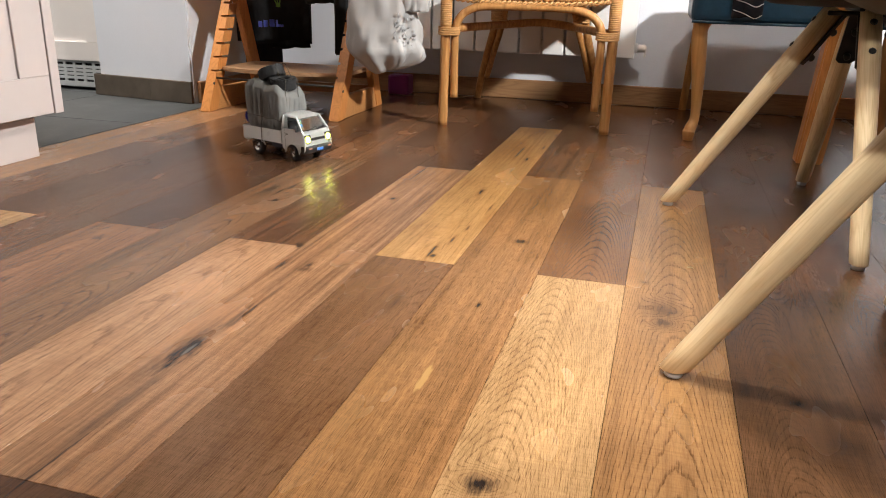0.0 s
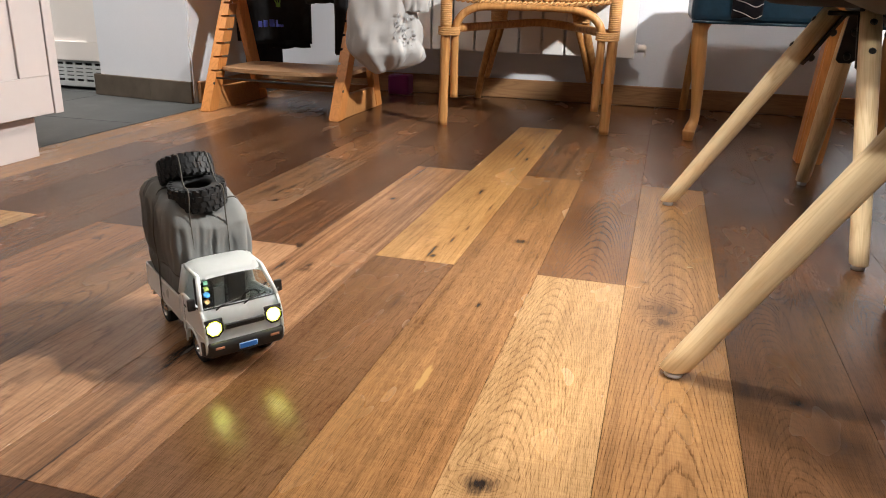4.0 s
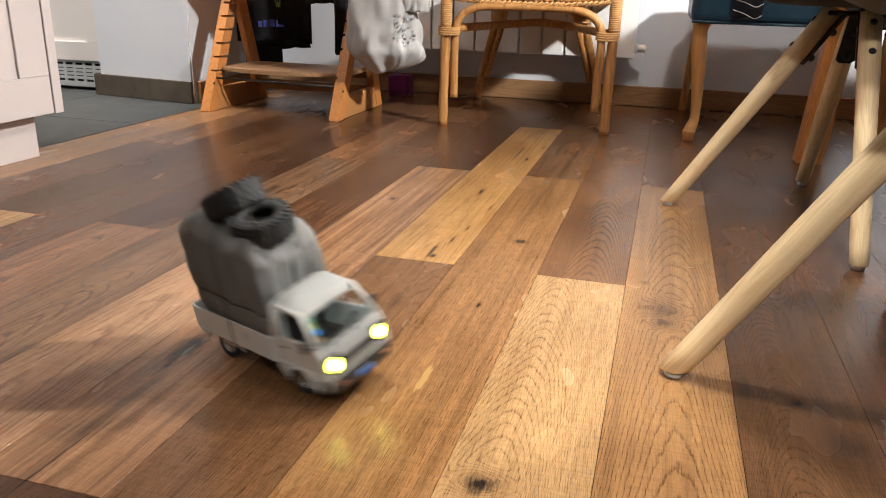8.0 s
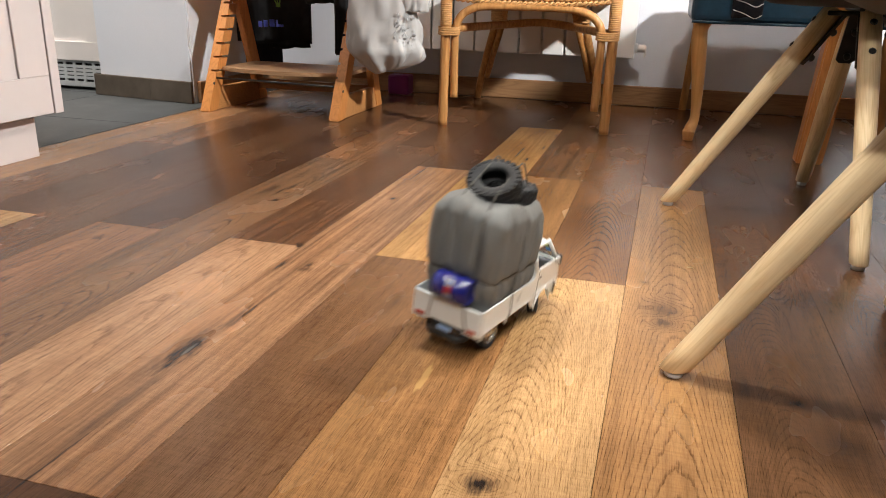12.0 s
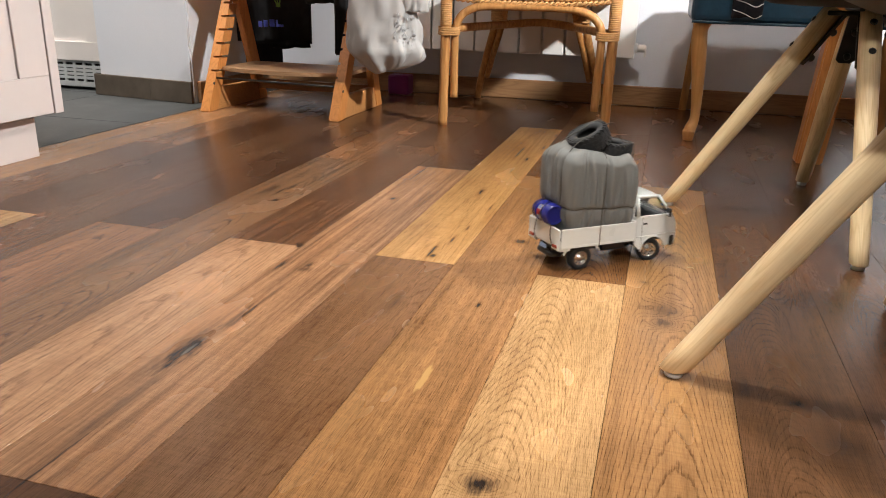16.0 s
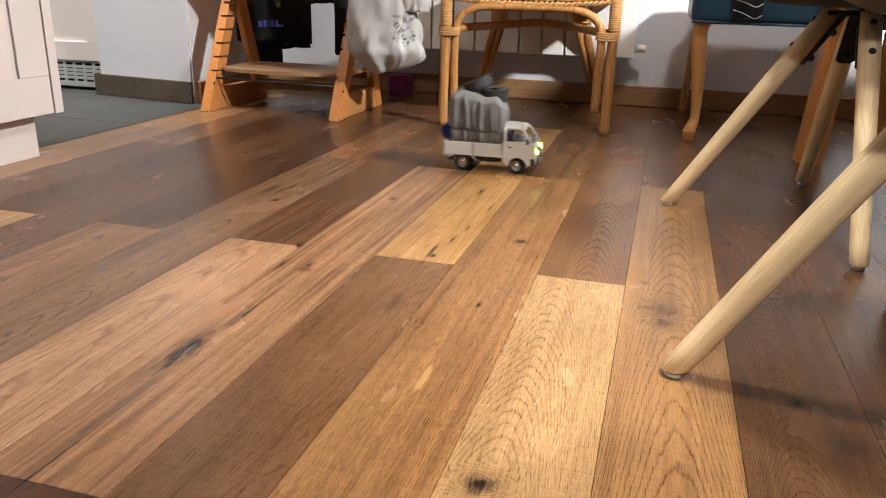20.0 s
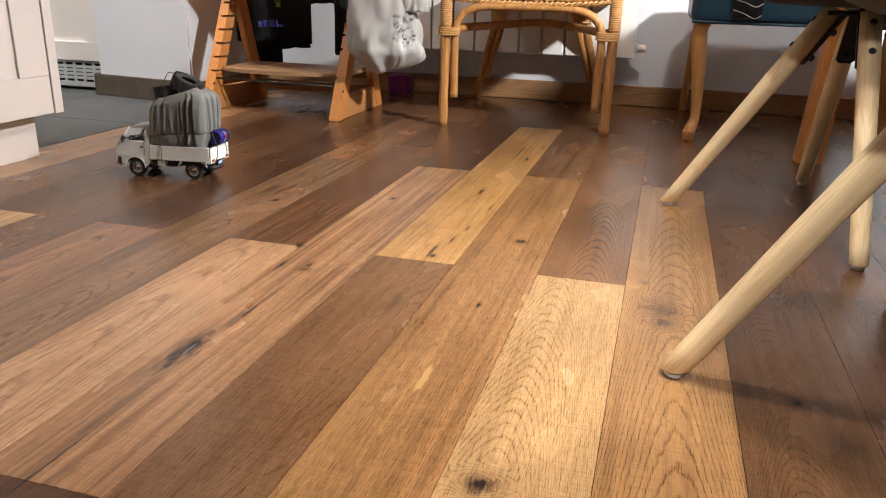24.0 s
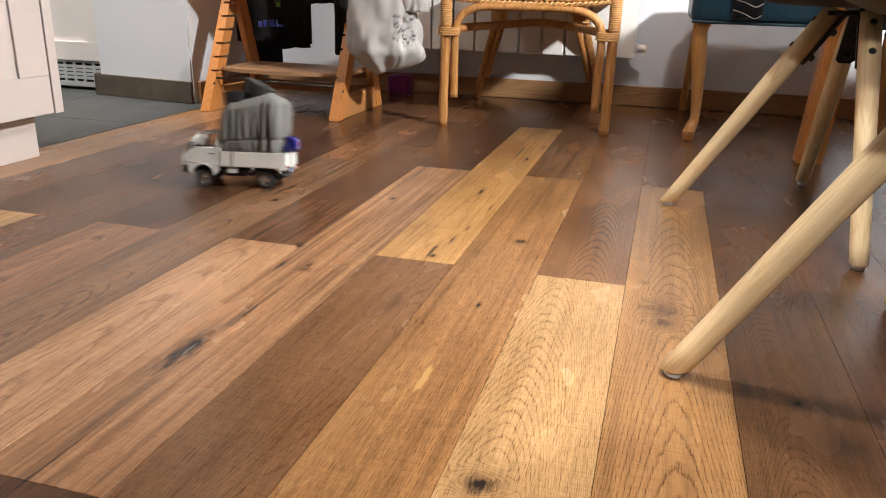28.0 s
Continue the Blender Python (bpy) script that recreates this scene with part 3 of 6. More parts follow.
def tall_cupboard():
    """Cupboard with a vent in its plinth; its front looks along -y."""
    c = thing("tall_cupboard", "tall white kitchen cupboard with a ventilated plinth", "cupboard")
    y = 2.36
    bm = BM()
    box(bm, (-2.55, y + 0.022, 0.108), (-1.895, 2.418, 2.10), 0.002)
    part("body", bm, LACQUER, c)
    bm = BM()
    box(bm, (-2.55, y + 0.012, 0.104), (-1.915, y + 0.0215, 2.10))
    leaf = part("door", bm, LACQUER, c)
    for lo, hi in (((-2.55, 0.104), (-1.915, 0.170)), ((-1.985, 0.1702), (-1.915, 2.03)), ((-2.55, 0.1702), (-2.495, 2.03)), ((-2.55, 2.0302), (-1.915, 2.10))):
        bm = BM()
        box(bm, (lo[0], y, lo[1]), (hi[0], y + 0.0118, hi[1]), 0.0012, 1)
        part("door_rail", bm, LACQUER, leaf)
    # near-black sheet that stands in for shade in the hollow behind the vent
    bm = BM()
    box(bm, (-2.55, y + 0.030, 0.0), (-1.95, y + 0.05, 0.103))
    part("vent_shade_sheet", bm, SHADOW_GAP, c)
    vent = BM()
    x0, x1, rows, cols = -2.30, -1.930, 5, 9
    z0, z1 = 0.030, 0.096
    box(vent, (x0, y + 0.004, 0.012), (x1, y + 0.008, z0), 0.0005, 1)
    box(vent, (x0, y + 0.004, z1), (x1, y + 0.008, 0.103), 0.0005, 1)
    step = (z1 - z0) / rows
    for r in range(rows - 1):
        z = z0 + step * (r + 1)
        box(vent, (x0, y + 0.004, z - 0.0048), (x1, y + 0.008, z + 0.0048))
    wide = (x1 - x0) / cols
    for k in range(cols + 1):
        x = x0 + wide * k
        box(vent, (x - 0.005, y + 0.0035, z0 - 0.001), (x + 0.005, y + 0.0085, z1 + 0.001))
    part("vent_grille", vent, GRILLE, c, "grey slotted metal vent grille")


# ---- along the back wall ----
def radiator():
    r = thing("radiator", "white aluminium column radiator hung on the wall", "radiator")
    x1, wide = -0.100, 0.0805
    for k in range(12):
        a, b = x1 - wide * (k + 1), x1 - wide * k
        bm = BM()
        box(bm, (a + 0.003, 2.752, 0.172), (b - 0.003, 2.764, 0.75), 0.004)
        box(bm, (a + 0.030, 2.763, 0.178), (b - 0.030, 2.835, 0.745), 0.003)
        box(bm, (a + 0.006, 2.800, 0.185), (b - 0.006, 2.806, 0.74))
        part("column", bm, RADIATOR, r)
    bm = BM()
    for z in (0.205, 0.70):
        tube(bm, [(x1 - 12 * wide, 2.79, z), (x1 + 0.004, 2.79, z)], 0.017)
    part("manifold", bm, RADIATOR, r)
    for x in (x1 - 0.2, x1 - 0.75):
        for z in (0.22, 0.66):
            bm = BM()
            box(bm, (x - 0.012, 2.80, z), (x + 0.012, BACK, z + 0.025), 0.002)
            part("wall_bracket", bm, RADIATOR, r)
    bm = BM()
    lathe(bm, [(0.011, 0), (0.013, 0.004), (0.013, 0.022), (0.010, 0.028)], pose(x1 + 0.004, 2.79, 0.205, 0, 90, 0), 16)
    box(bm, (x1 + 0.026, 2.785, 0.176), (x1 + 0.034, 2.795, 0.212), 0.002)
    part("bleed_valve", bm, VALVE, r, "small white bleed valve")


def wicker_chair():
    c = thing("wicker_chair", "honey rattan chair with cane-wrapped joints and woven seat", "chair")
    left, right, front, back = -0.617, -0.147, 2.212, 2.815
    for x, y in ((left, 2.196), (right, 2.229)):
        bm = BM()
        tube(bm, curve([(x, y, 0.0), (x + 0.001, y, 0.12), (x + 0.003, y, 0.3), (x + 0.004, y, 0.43)]), 0.0140, 16)
        part("front_leg", bm, RATTAN, c)
        bm = BM()
        tube(bm, [(x + 0.003 + 0.0146 * math.cos(a), y + 0.0146 * math.sin(a), 0.283 + 0.0056 * a / math.tau) for a in (math.tau * k / 16 for k in range(16 * 17))], 0.0030, 6)
        part("cane_wrap", bm, WICKER, c)
        s = 1 if x == left else -1
        bm = BM()
        for k in range(4):
            ring = [(x + s * 0.013 + 0.030 * math.cos(a), y + 0.0175 * math.sin(a), 0.262 + 0.0058 * k + 0.002 * math.sin(a)) for a in (math.tau * i / 20 for i in range(21))]
            tube(bm, ring, 0.0032, 6, False)
        part("cane_binding", bm, WICKER, c)
    # bent pole: short foot beside one leg, over the front, to the other
    bm = BM()
    y = 2.205
    arch = [(left + 0.030, y, 0.082), (left + 0.029, y, 0.16), (left + 0.029, y, 0.262), (left + 0.042, y, 0.308), (left + 0.085, y, 0.335), (left + 0.16, y + 0.004, 0.341),
            (right - 0.16, y + 0.014, 0.341), (right - 0.085, y + 0.018, 0.333), (right - 0.042, y + 0.020, 0.306), (right - 0.029, y + 0.022, 0.262), (right - 0.030, y + 0.022, 0.16), (right - 0.032, y + 0.022, 0.064)]
    tube(bm, curve(arch, 6), 0.0115, 14)
    part("front_arch", bm, RATTAN, c)
    bm = BM()
    bow = [(left + 0.012, 2.212, 0.276), (-0.50, 2.40, 0.282), (-0.42, 2.50, 0.288), (-0.36, 2.50, 0.288), (-0.27, 2.42, 0.282), (right - 0.012, 2.240, 0.276)]
    tube(bm, curve(bow, 6), 0.0120, 12)
    part("bow_stretcher", bm, RATTAN, c)
    for x0, x1, y in ((-0.660, -0.566, 2.815), (-0.214, -0.272, 2.845)):
        out = -1 if x0 < -0.4 else 1
        bm = BM()
        tube(bm, curve([(x0, y, 0.0), (x0 * 0.55 + x1 * 0.45, y - 0.070, 0.14), (x1, y - 0.155, 0.29), (x1 - out * 0.02, y - 0.21, 0.40)]), 0.0135, 14)
        part("back_leg", bm, RATTAN, c)
        bm = BM()
        tube(bm, curve([(x0 * 0.75 + x1 * 0.25 - out * 0.022, y - 0.050, 0.085), (x0 * 0.4 + x1 * 0.6 - out * 0.023, y - 0.100, 0.18), (x1 - out * 0.026, y - 0.165, 0.29), (x1 - out * 0.045, y - 0.21, 0.38)]), 0.0105, 12)
        part("back_brace", bm, RATTAN, c)
        bm = BM()
        for k in range(7):
            ring = [(x1 - out * 0.010 + 0.026 * math.cos(a), y - 0.160 + 0.022 * math.sin(a), 0.288 + 0.006 * k) for a in (math.tau * i / 18 for i in range(19))]
            tube(bm, ring, 0.0033, 6, False)
        part("cane_binding", bm, WICKER, c)
    # woven apron: twisted strands in courses, and the seat above
    for course in range(4):
        bm = BM()
        z = 0.350 + 0.0125 * course
        for strand in range(2):
            pts = []
            for k in range(0, 133):
                t = k / 132
                a = t * 30 * math.pi + strand * math.pi + course * 1.4
                pts.append((left + 0.012 + t * (right - left - 0.024), 2.199 + 0.022 * t - 0.0045 * math.cos(a), z + 0.0042 * math.sin(a) + 0.010 * abs(2 * t - 1) ** 3))
            tube(bm, pts, 0.0034, 6)
        part("woven_course", bm, WICKER, c)
    bm = BM()
    box(bm, (left - 0.005, 2.218, 0.376), (right - 0.005, 2.72, 0.425), 0.012, 3)
    part("seat", bm, WICKER, c)


def side_post(bm, x0, x1, z1, notches, inner):
    """A leaning front post: a board in the y-z plane with slots cut in its inner face."""
    deep, lean = 0.050, 0.50
    pitch = 0.0405
    zs = [0.0, 0.118]
    for k in range(notches):
        zs += [0.118 + pitch * k + 0.0005, 0.118 + pitch * k + 0.0060, 0.118 + pitch * k + 0.0068, 0.118 + pitch * (k + 1) - 0.001]
    zs.append(z1)
    zs = sorted({q for q in zs if q <= z1})
    rows = []
    for q in zs:
        k = (q - 0.118) / pitch
        cut = (0.021 if inner > 0 else 0.007) if q >= 0.118 and 0.008 < (k - math.floor(k)) < 0.155 else 0.0
        front = 2.108 + lean * q
        rows.append((q, front, front + deep, cut))
    rings = []
    for q, a, b, cut in rows:
        xi0, xi1 = (x0, x1 - cut) if inner > 0 else (x0 + cut, x1)
        rings.append([bm.verts.new(v) for v in ((xi0, a, q), (xi1, a, q), (xi1, b, q), (xi0, b, q))])
    for r0, r1 in zip(rings, rings[1:]):
        for k in range(4):
            bm.faces.new((r0[k], r0[(k + 1) % 4], r1[(k + 1) % 4], r1[k]))
    bm.faces.new(rings[0][::-1])
    bm.faces.new(rings[-1])


def high_chair():
    c = thing("high_chair", "orange beech high chair with notched posts and footboard", "high chair")
    lx, rx, thick = -1.380, -0.946, 0.031
    for x0, inner in ((lx, 1), (rx, -1)):
        bm = BM()
        side_post(bm, x0, x0 + thick, 0.62, 12, inner)
        bmesh.ops.bevel(bm, geom=[e for e in bm.edges if abs(e.verts[0].co.z - e.verts[1].co.z) < 1e-5 and e.verts[0].co.z < 0.001], offset=0.003, segments=2, affect="EDGES")
        part("front_post", bm, BEECH, c)
        bm = BM()
        prism(bm, [(2.500, 0.0), (2.445, 0.0), (2.255, 0.545), (2.305, 0.56)], lambda u, v, d: (d, u, v), x0 + 0.004, x0 + thick - 0.004)
        bmesh.ops.bevel(bm, geom=list(bm.edges), offset=0.003, segments=2, affect="EDGES")
        part("rear_post", bm, BEECH, c)
        bm = BM()
        prism(bm, [(2.150, 0.0), (2.455, 0.0), (2.437, 0.050), (2.42, 0.068), (2.200, 0.068), (2.170, 0.05)], lambda u, v, d: (d, u, v), x0 + 0.006, x0 + thick - 0.006)
        bmesh.ops.bevel(bm, geom=list(bm.edges), offset=0.002, segments=2, affect="EDGES")
        part("runner", bm, BEECH_FLAT, c)
        bm = BM()
        lathe(bm, [(0.0045, 0), (0.0045, 0.002)], pose(x0 + thick - 0.0002, 2.148, 0.085, 0, 90, 0), 12)
        part("screw", bm, BLACK_METAL, c)
    # footboard with a bowed front edge
    bm = BM()
    a, b = lx + thick - 0.010, rx + 0.010
    outline = [(a, 2.205)] + [(a + (b - a) * t, 2.205 - 0.045 * math.sin(math.pi * t) ** 0.7) for t in (k / 14 for k in range(1, 14))] + [(b, 2.205), (b, 2.43), (a, 2.43)]
    prism(bm, outline, lambda u, v, d: (u, v, d), 0.119, 0.131)
    bmesh.ops.bevel(bm, geom=[e for e in bm.edges], offset=0.003, segments=2, affect="EDGES")
    part("footboard", bm, FOOTBOARD, c)
    bm = BM()
    tube(bm, [(lx + thick - 0.002, 2.165, 0.100), (rx + 0.002, 2.165, 0.095)], 0.0035, 10)
    part("tie_rod", bm, BLACK_METAL, c)
    for y, z in ((2.44, 0.105), (2.43, 0.055)):
        bm = BM()
        box(bm, (lx + thick - 0.002, y, z - 0.016), (rx + 0.002, y + 0.02, z + 0.016), 0.003)
        part("cross_rail", bm, BEECH_FLAT, c)
    bm = BM()
    box(bm, (lx + thick - 0.010, 2.16, 0.405), (rx + 0.010, 2.50, 0.423), 0.006)
    part("seat_board", bm, BEECH_FLAT, c)


def draped(x0, x1, z0, z1, y, depth, seed, cols=36, rows=26, fold=0.006, folds=5.0, hem=0.012):
    """A hanging cloth of some thickness with folds that deepen towards its hem."""
    bm = BM()
    front, rear = [], []
    for j in range(rows + 1):
        v = j / rows
        rowf, rowr = [], []
        for i in range(cols + 1):
            u = i / cols
            n1 = noise.noise(Vector((u * folds, v * 1.3, seed)))
            n2 = noise.noise(Vector((u * folds * 2.7, v * 3.1, seed + 9)))
            x = x0 + (x1 - x0) * u + 0.006 * n2 * (1 - v)
            z = z0 + (z1 - z0) * v + hem * noise.noise(Vector((u * 3.2, 0.3, seed + 4))) * (1 - v) ** 2
            bulge = depth * math.sin(math.pi * u) ** 0.6 * (0.6 + 0.4 * math.sin(math.pi * (0.15 + 0.7 * v)))
            d = bulge / 2 + (fold * n1 * 2 + fold * 0.6 * n2) * (1.15 - 0.5 * v)
            rowf.append(bm.verts.new((x, y - d, z)))
            rowr.append(bm.verts.new((x, y + max(0.002, bulge / 2 + fold * n2 * 0.5), z)))
        front.append(rowf)
        rear.append(rowr)
    for j in range(rows):
        for i in range(cols):
            bm.faces.new((front[j][i], front[j][i + 1], front[j + 1][i + 1], front[j + 1][i])).smooth = True
            bm.faces.new((rear[j][i], rear[j + 1][i], rear[j + 1][i + 1], rear[j][i + 1])).smooth = True
        for side in (0, cols):
            bm.faces.new((front[j][side], front[j + 1][side], rear[j + 1][side], rear[j][side]))
    for i in range(cols):
        for j in (0, rows):
            bm.faces.new((front[j][i], rear[j][i], rear[j][i + 1], front[j][i + 1]))
    return bm


def hanging_things():
    shirt = thing("black_sweatshirt", "black cotton sweatshirt with a faded print hung on the high chair", "clothes")
    part("body", draped(-1.480, -1.192, 0.185, 0.60, 2.530, 0.05, 1.0), BLACK_CLOTH, shirt)
    part("ribbed_hem", draped(-1.360, -1.198, 0.172, 0.198, 2.530, 0.044, 6.0, 30, 4, 0.004), BLACK_CLOTH, shirt)
    part("sleeve", draped(-1.195, -1.085, 0.325, 0.60, 2.50, 0.04, 3.0, 14, 18), BLACK_CLOTH, shirt)
    y = 2.4885
    # letters that cannot be read: short bars; and a small green mark
    for x, w, z, h in ((-1.372, 0.014, 0.240, 0.020), (-1.352, 0.016, 0.241, 0.022), (-1.329, 0.018, 0.243, 0.024), (-1.305, 0.007, 0.243, 0.023), (-1.297, 0.020, 0.243, 0.008)):
        bm = BM()
        box(bm, (x, y, z), (x + w, y + 0.003, z + h), 0.0008, 1)
        part("print_bar", bm, BLUE_PRINT, shirt, "dim blue lettering bar")
    bm = BM()
    box(bm, (-1.302, y, 0.308), (-1.286, y + 0.003, 0.320), 0.001, 1)
    for k in range(3):
        tube(bm, [(-1.300 + 0.006 * k, y + 0.001, 0.319), (-1.308 + 0.011 * k, y + 0.001, 0.333)], 0.0022, 6)
    part("print_mark", bm, GREEN_PRINT, shirt, "small green print")
    slacks = thing("navy_trousers", "dark navy trousers hung behind the high chair", "clothes")
    part("leg_cloth", draped(-1.478, -1.330, 0.085, 0.60, 2.575, 0.03, 31.0, 22, 26), NAVY_CLOTH, slacks)
    strap = thing("black_jacket", "black jacket sleeve hanging from the high chair", "clothes")
    part("sleeve", draped(-1.070, -1.008, 0.165, 0.60, 2.45, 0.035, 8.0, 14, 26, 0.005, 3.0), BLACK_CLOTH, strap)
    # plastic carrier bag
    bag = thing("carrier_bag", "crumpled white plastic carrier bag hung on the high chair", "bag")
    bm = BM()
    cols, rows = 56, 34
    rings = []
    for j in range(rows + 1):
        v = j / rows
        z = 0.150 + 0.36 * v
        wide = (0.030 + 0.074 * min(1, v / 0.16) ** 0.55) * (1 - 0.32 * max(0, v - 0.35))
        cx = -0.794 - 0.008 * v + 0.016 * math.exp(-((v - 0.05) / 0.12) ** 2)
        deep = 0.050 * min(1, v / 0.2 + 0.25) * (1 - 0.5 * v)
        ring = []
        for i in range(cols):
            a = math.tau * i / cols
            crease = noise.noise(Vector((math.cos(a) * 2.4, math.sin(a) * 2.4, v * 2.0))) * 0.016 + abs(noise.noise(Vector((math.cos(a) * 3, math.sin(a) * 3, v * 5 + 3)))) * 0.030 * (1.1 - v) ** 2 + abs(noise.noise(Vector((math.cos(a) * 7, math.sin(a) * 7, v * 16)))) * 0.012 * max(0.15, 1 - 2 * v)
            ring.append(bm.verts.new((cx + (wide + crease) * math.cos(a), 2.165 + (deep + crease) * math.sin(a), z + 0.010 * math.cos(a) * (1 - v) + 0.008 * noise.noise(Vector((a, v * 4, 2))))))
        rings.append(ring)
    for r0, r1 in zip(rings, rings[1:]):
        for k in range(cols):
            bm.faces.new((r0[k], r0[(k + 1) % cols], r1[(k + 1) % cols], r1[k])).smooth = True
    bm.faces.new(rings[0][::-1])
    bm.faces.new(rings[-1])
    part("sack", bm, BAG, bag)
    part("knotted_handle", draped(-0.742, -0.655, 0.318, 0.42, 2.150, 0.035, 12.0, 18, 12, 0.008, 4.0), BAG, bag)
    bm = BM()
    rnd = random.Random(3)
    for k in range(70):
        x = -0.744 + 0.050 * rnd.random()
        z = 0.215 + 0.10 * rnd.random()
        w, h = rnd.uniform(0.002, 0.009), rnd.uniform(0.0008, 0.0022)
        t = (x + 0.785) / 0.10
        y = 2.165 - 0.052 * math.sqrt(max(0.05, 1 - t * t)) - 0.006
        box(bm, (x, y + 0.0050, z), (x + w, y + 0.0085, z + h), 0, 1, Matrix.Translation((x, y, z)) @ pose(0, 0, 0, 0, rnd.choice((25, -50, 80)), 0) @ Matrix.Translation((-x, -y, -z)))
    part("print", bm, BAG_PRINT, bag, "faded blue print bars")
    crate = thing("plastic_box", "small magenta plastic box on the floor by the wall", "box")
    bm = BM()
    box(bm, (-0.992, 2.755, 0.0), (-0.912, 2.825, 0.072), 0.008, 3)
    part("tub", bm, PURPLE, crate)


def cabriole(points, m=None):
    bm = BM()
    path = curve([p[:3] for p in points], 7)
    radii = [r[0] for r in curve([(p[3], 0, 0) for p in points], 7)]
    tube(bm, path, radii, 14)
    return bm


def teal_chair():
    c = thing("upholstered_chair", "teal leatherette chair on curved honey wood legs", "chair")
    for x, s in ((0.0, 1), (0.465, -1)):
        bm = cabriole([(0.086 + x, 2.238, 0.003, 0.0110), (0.085 + x, 2.238, 0.020, 0.0140), (0.088 + x, 2.241, 0.032, 0.0160), (0.096 + x, 2.250, 0.060, 0.0130), (0.095 + x, 2.252, 0.12, 0.0148),
                       (0.089 + x, 2.246, 0.20, 0.0188), (0.083 + x, 2.240, 0.26, 0.0208), (0.082 + x, 2.240, 0.300, 0.0200), (0.092 + x, 2.248, 0.335, 0.0260)])
        leg = part("front_leg", bm, CABRIOLE, c)
        bm = BM()
        lathe(bm, [(0.0130, 0.0), (0.0150, 0.002), (0.0195, 0.0235), (0.0188, 0.0265), (0.0140, 0.031)], pose(0.085 + x, 2.238, 0.0, 0, 0, 22), 6)
        part("foot", bm, CABRIOLE, leg)
        bm = BM()
        tube(bm, curve([(0.076 + x, 2.838, 0.0), (0.082 + x, 2.825, 0.12), (0.088 + x, 2.80, 0.25), (0.09 + x, 2.76, 0.38)]), [0.017] * 25, 4)
        part("back_leg", bm, CABRIOLE, c)
    bm = BM()
    box(bm, (0.052, 2.205, 0.311), (0.60, 2.70, 0.43), 0.022, 4)
    for v in bm.verts:
        if v.co.z < 0.36 and v.co.y < 2.25:
            v.co.z -= 0.004 * math.cos((v.co.x - 0.32) * 9)
    part("seat", bm, TEAL, c)
    bm = BM()
    tube(bm, curve([(0.056, 2.204, 0.319), (0.2, 2.2025, 0.3175), (0.45, 2.2025, 0.3175), (0.598, 2.204, 0.319)]), 0.0035, 8)
    part("piping", bm, TEAL, c)
    cloth = thing("folded_cloth", "dark navy cloth with thin white stripes draped on the chair", "cloth")
    part("cloth", draped(0.150, 0.226, 0.332, 0.445, 2.190, 0.012, 21.0, 20, 14, 0.002, 3.0, 0.010), NAVY_CLOTH, cloth)
    for z0, z1 in ((0.352, 0.332), (0.378, 0.360)):
        bm = BM()
        tube(bm, curve([(0.152, 2.1805, z0), (0.18, 2.1775, (z0 + z1) / 2 + 0.001), (0.206, 2.1765, z1), (0.224, 2.1805, z1 + 0.008)]), 0.0011, 6)
        part("stripe", bm, WHITE_THREAD, cloth)


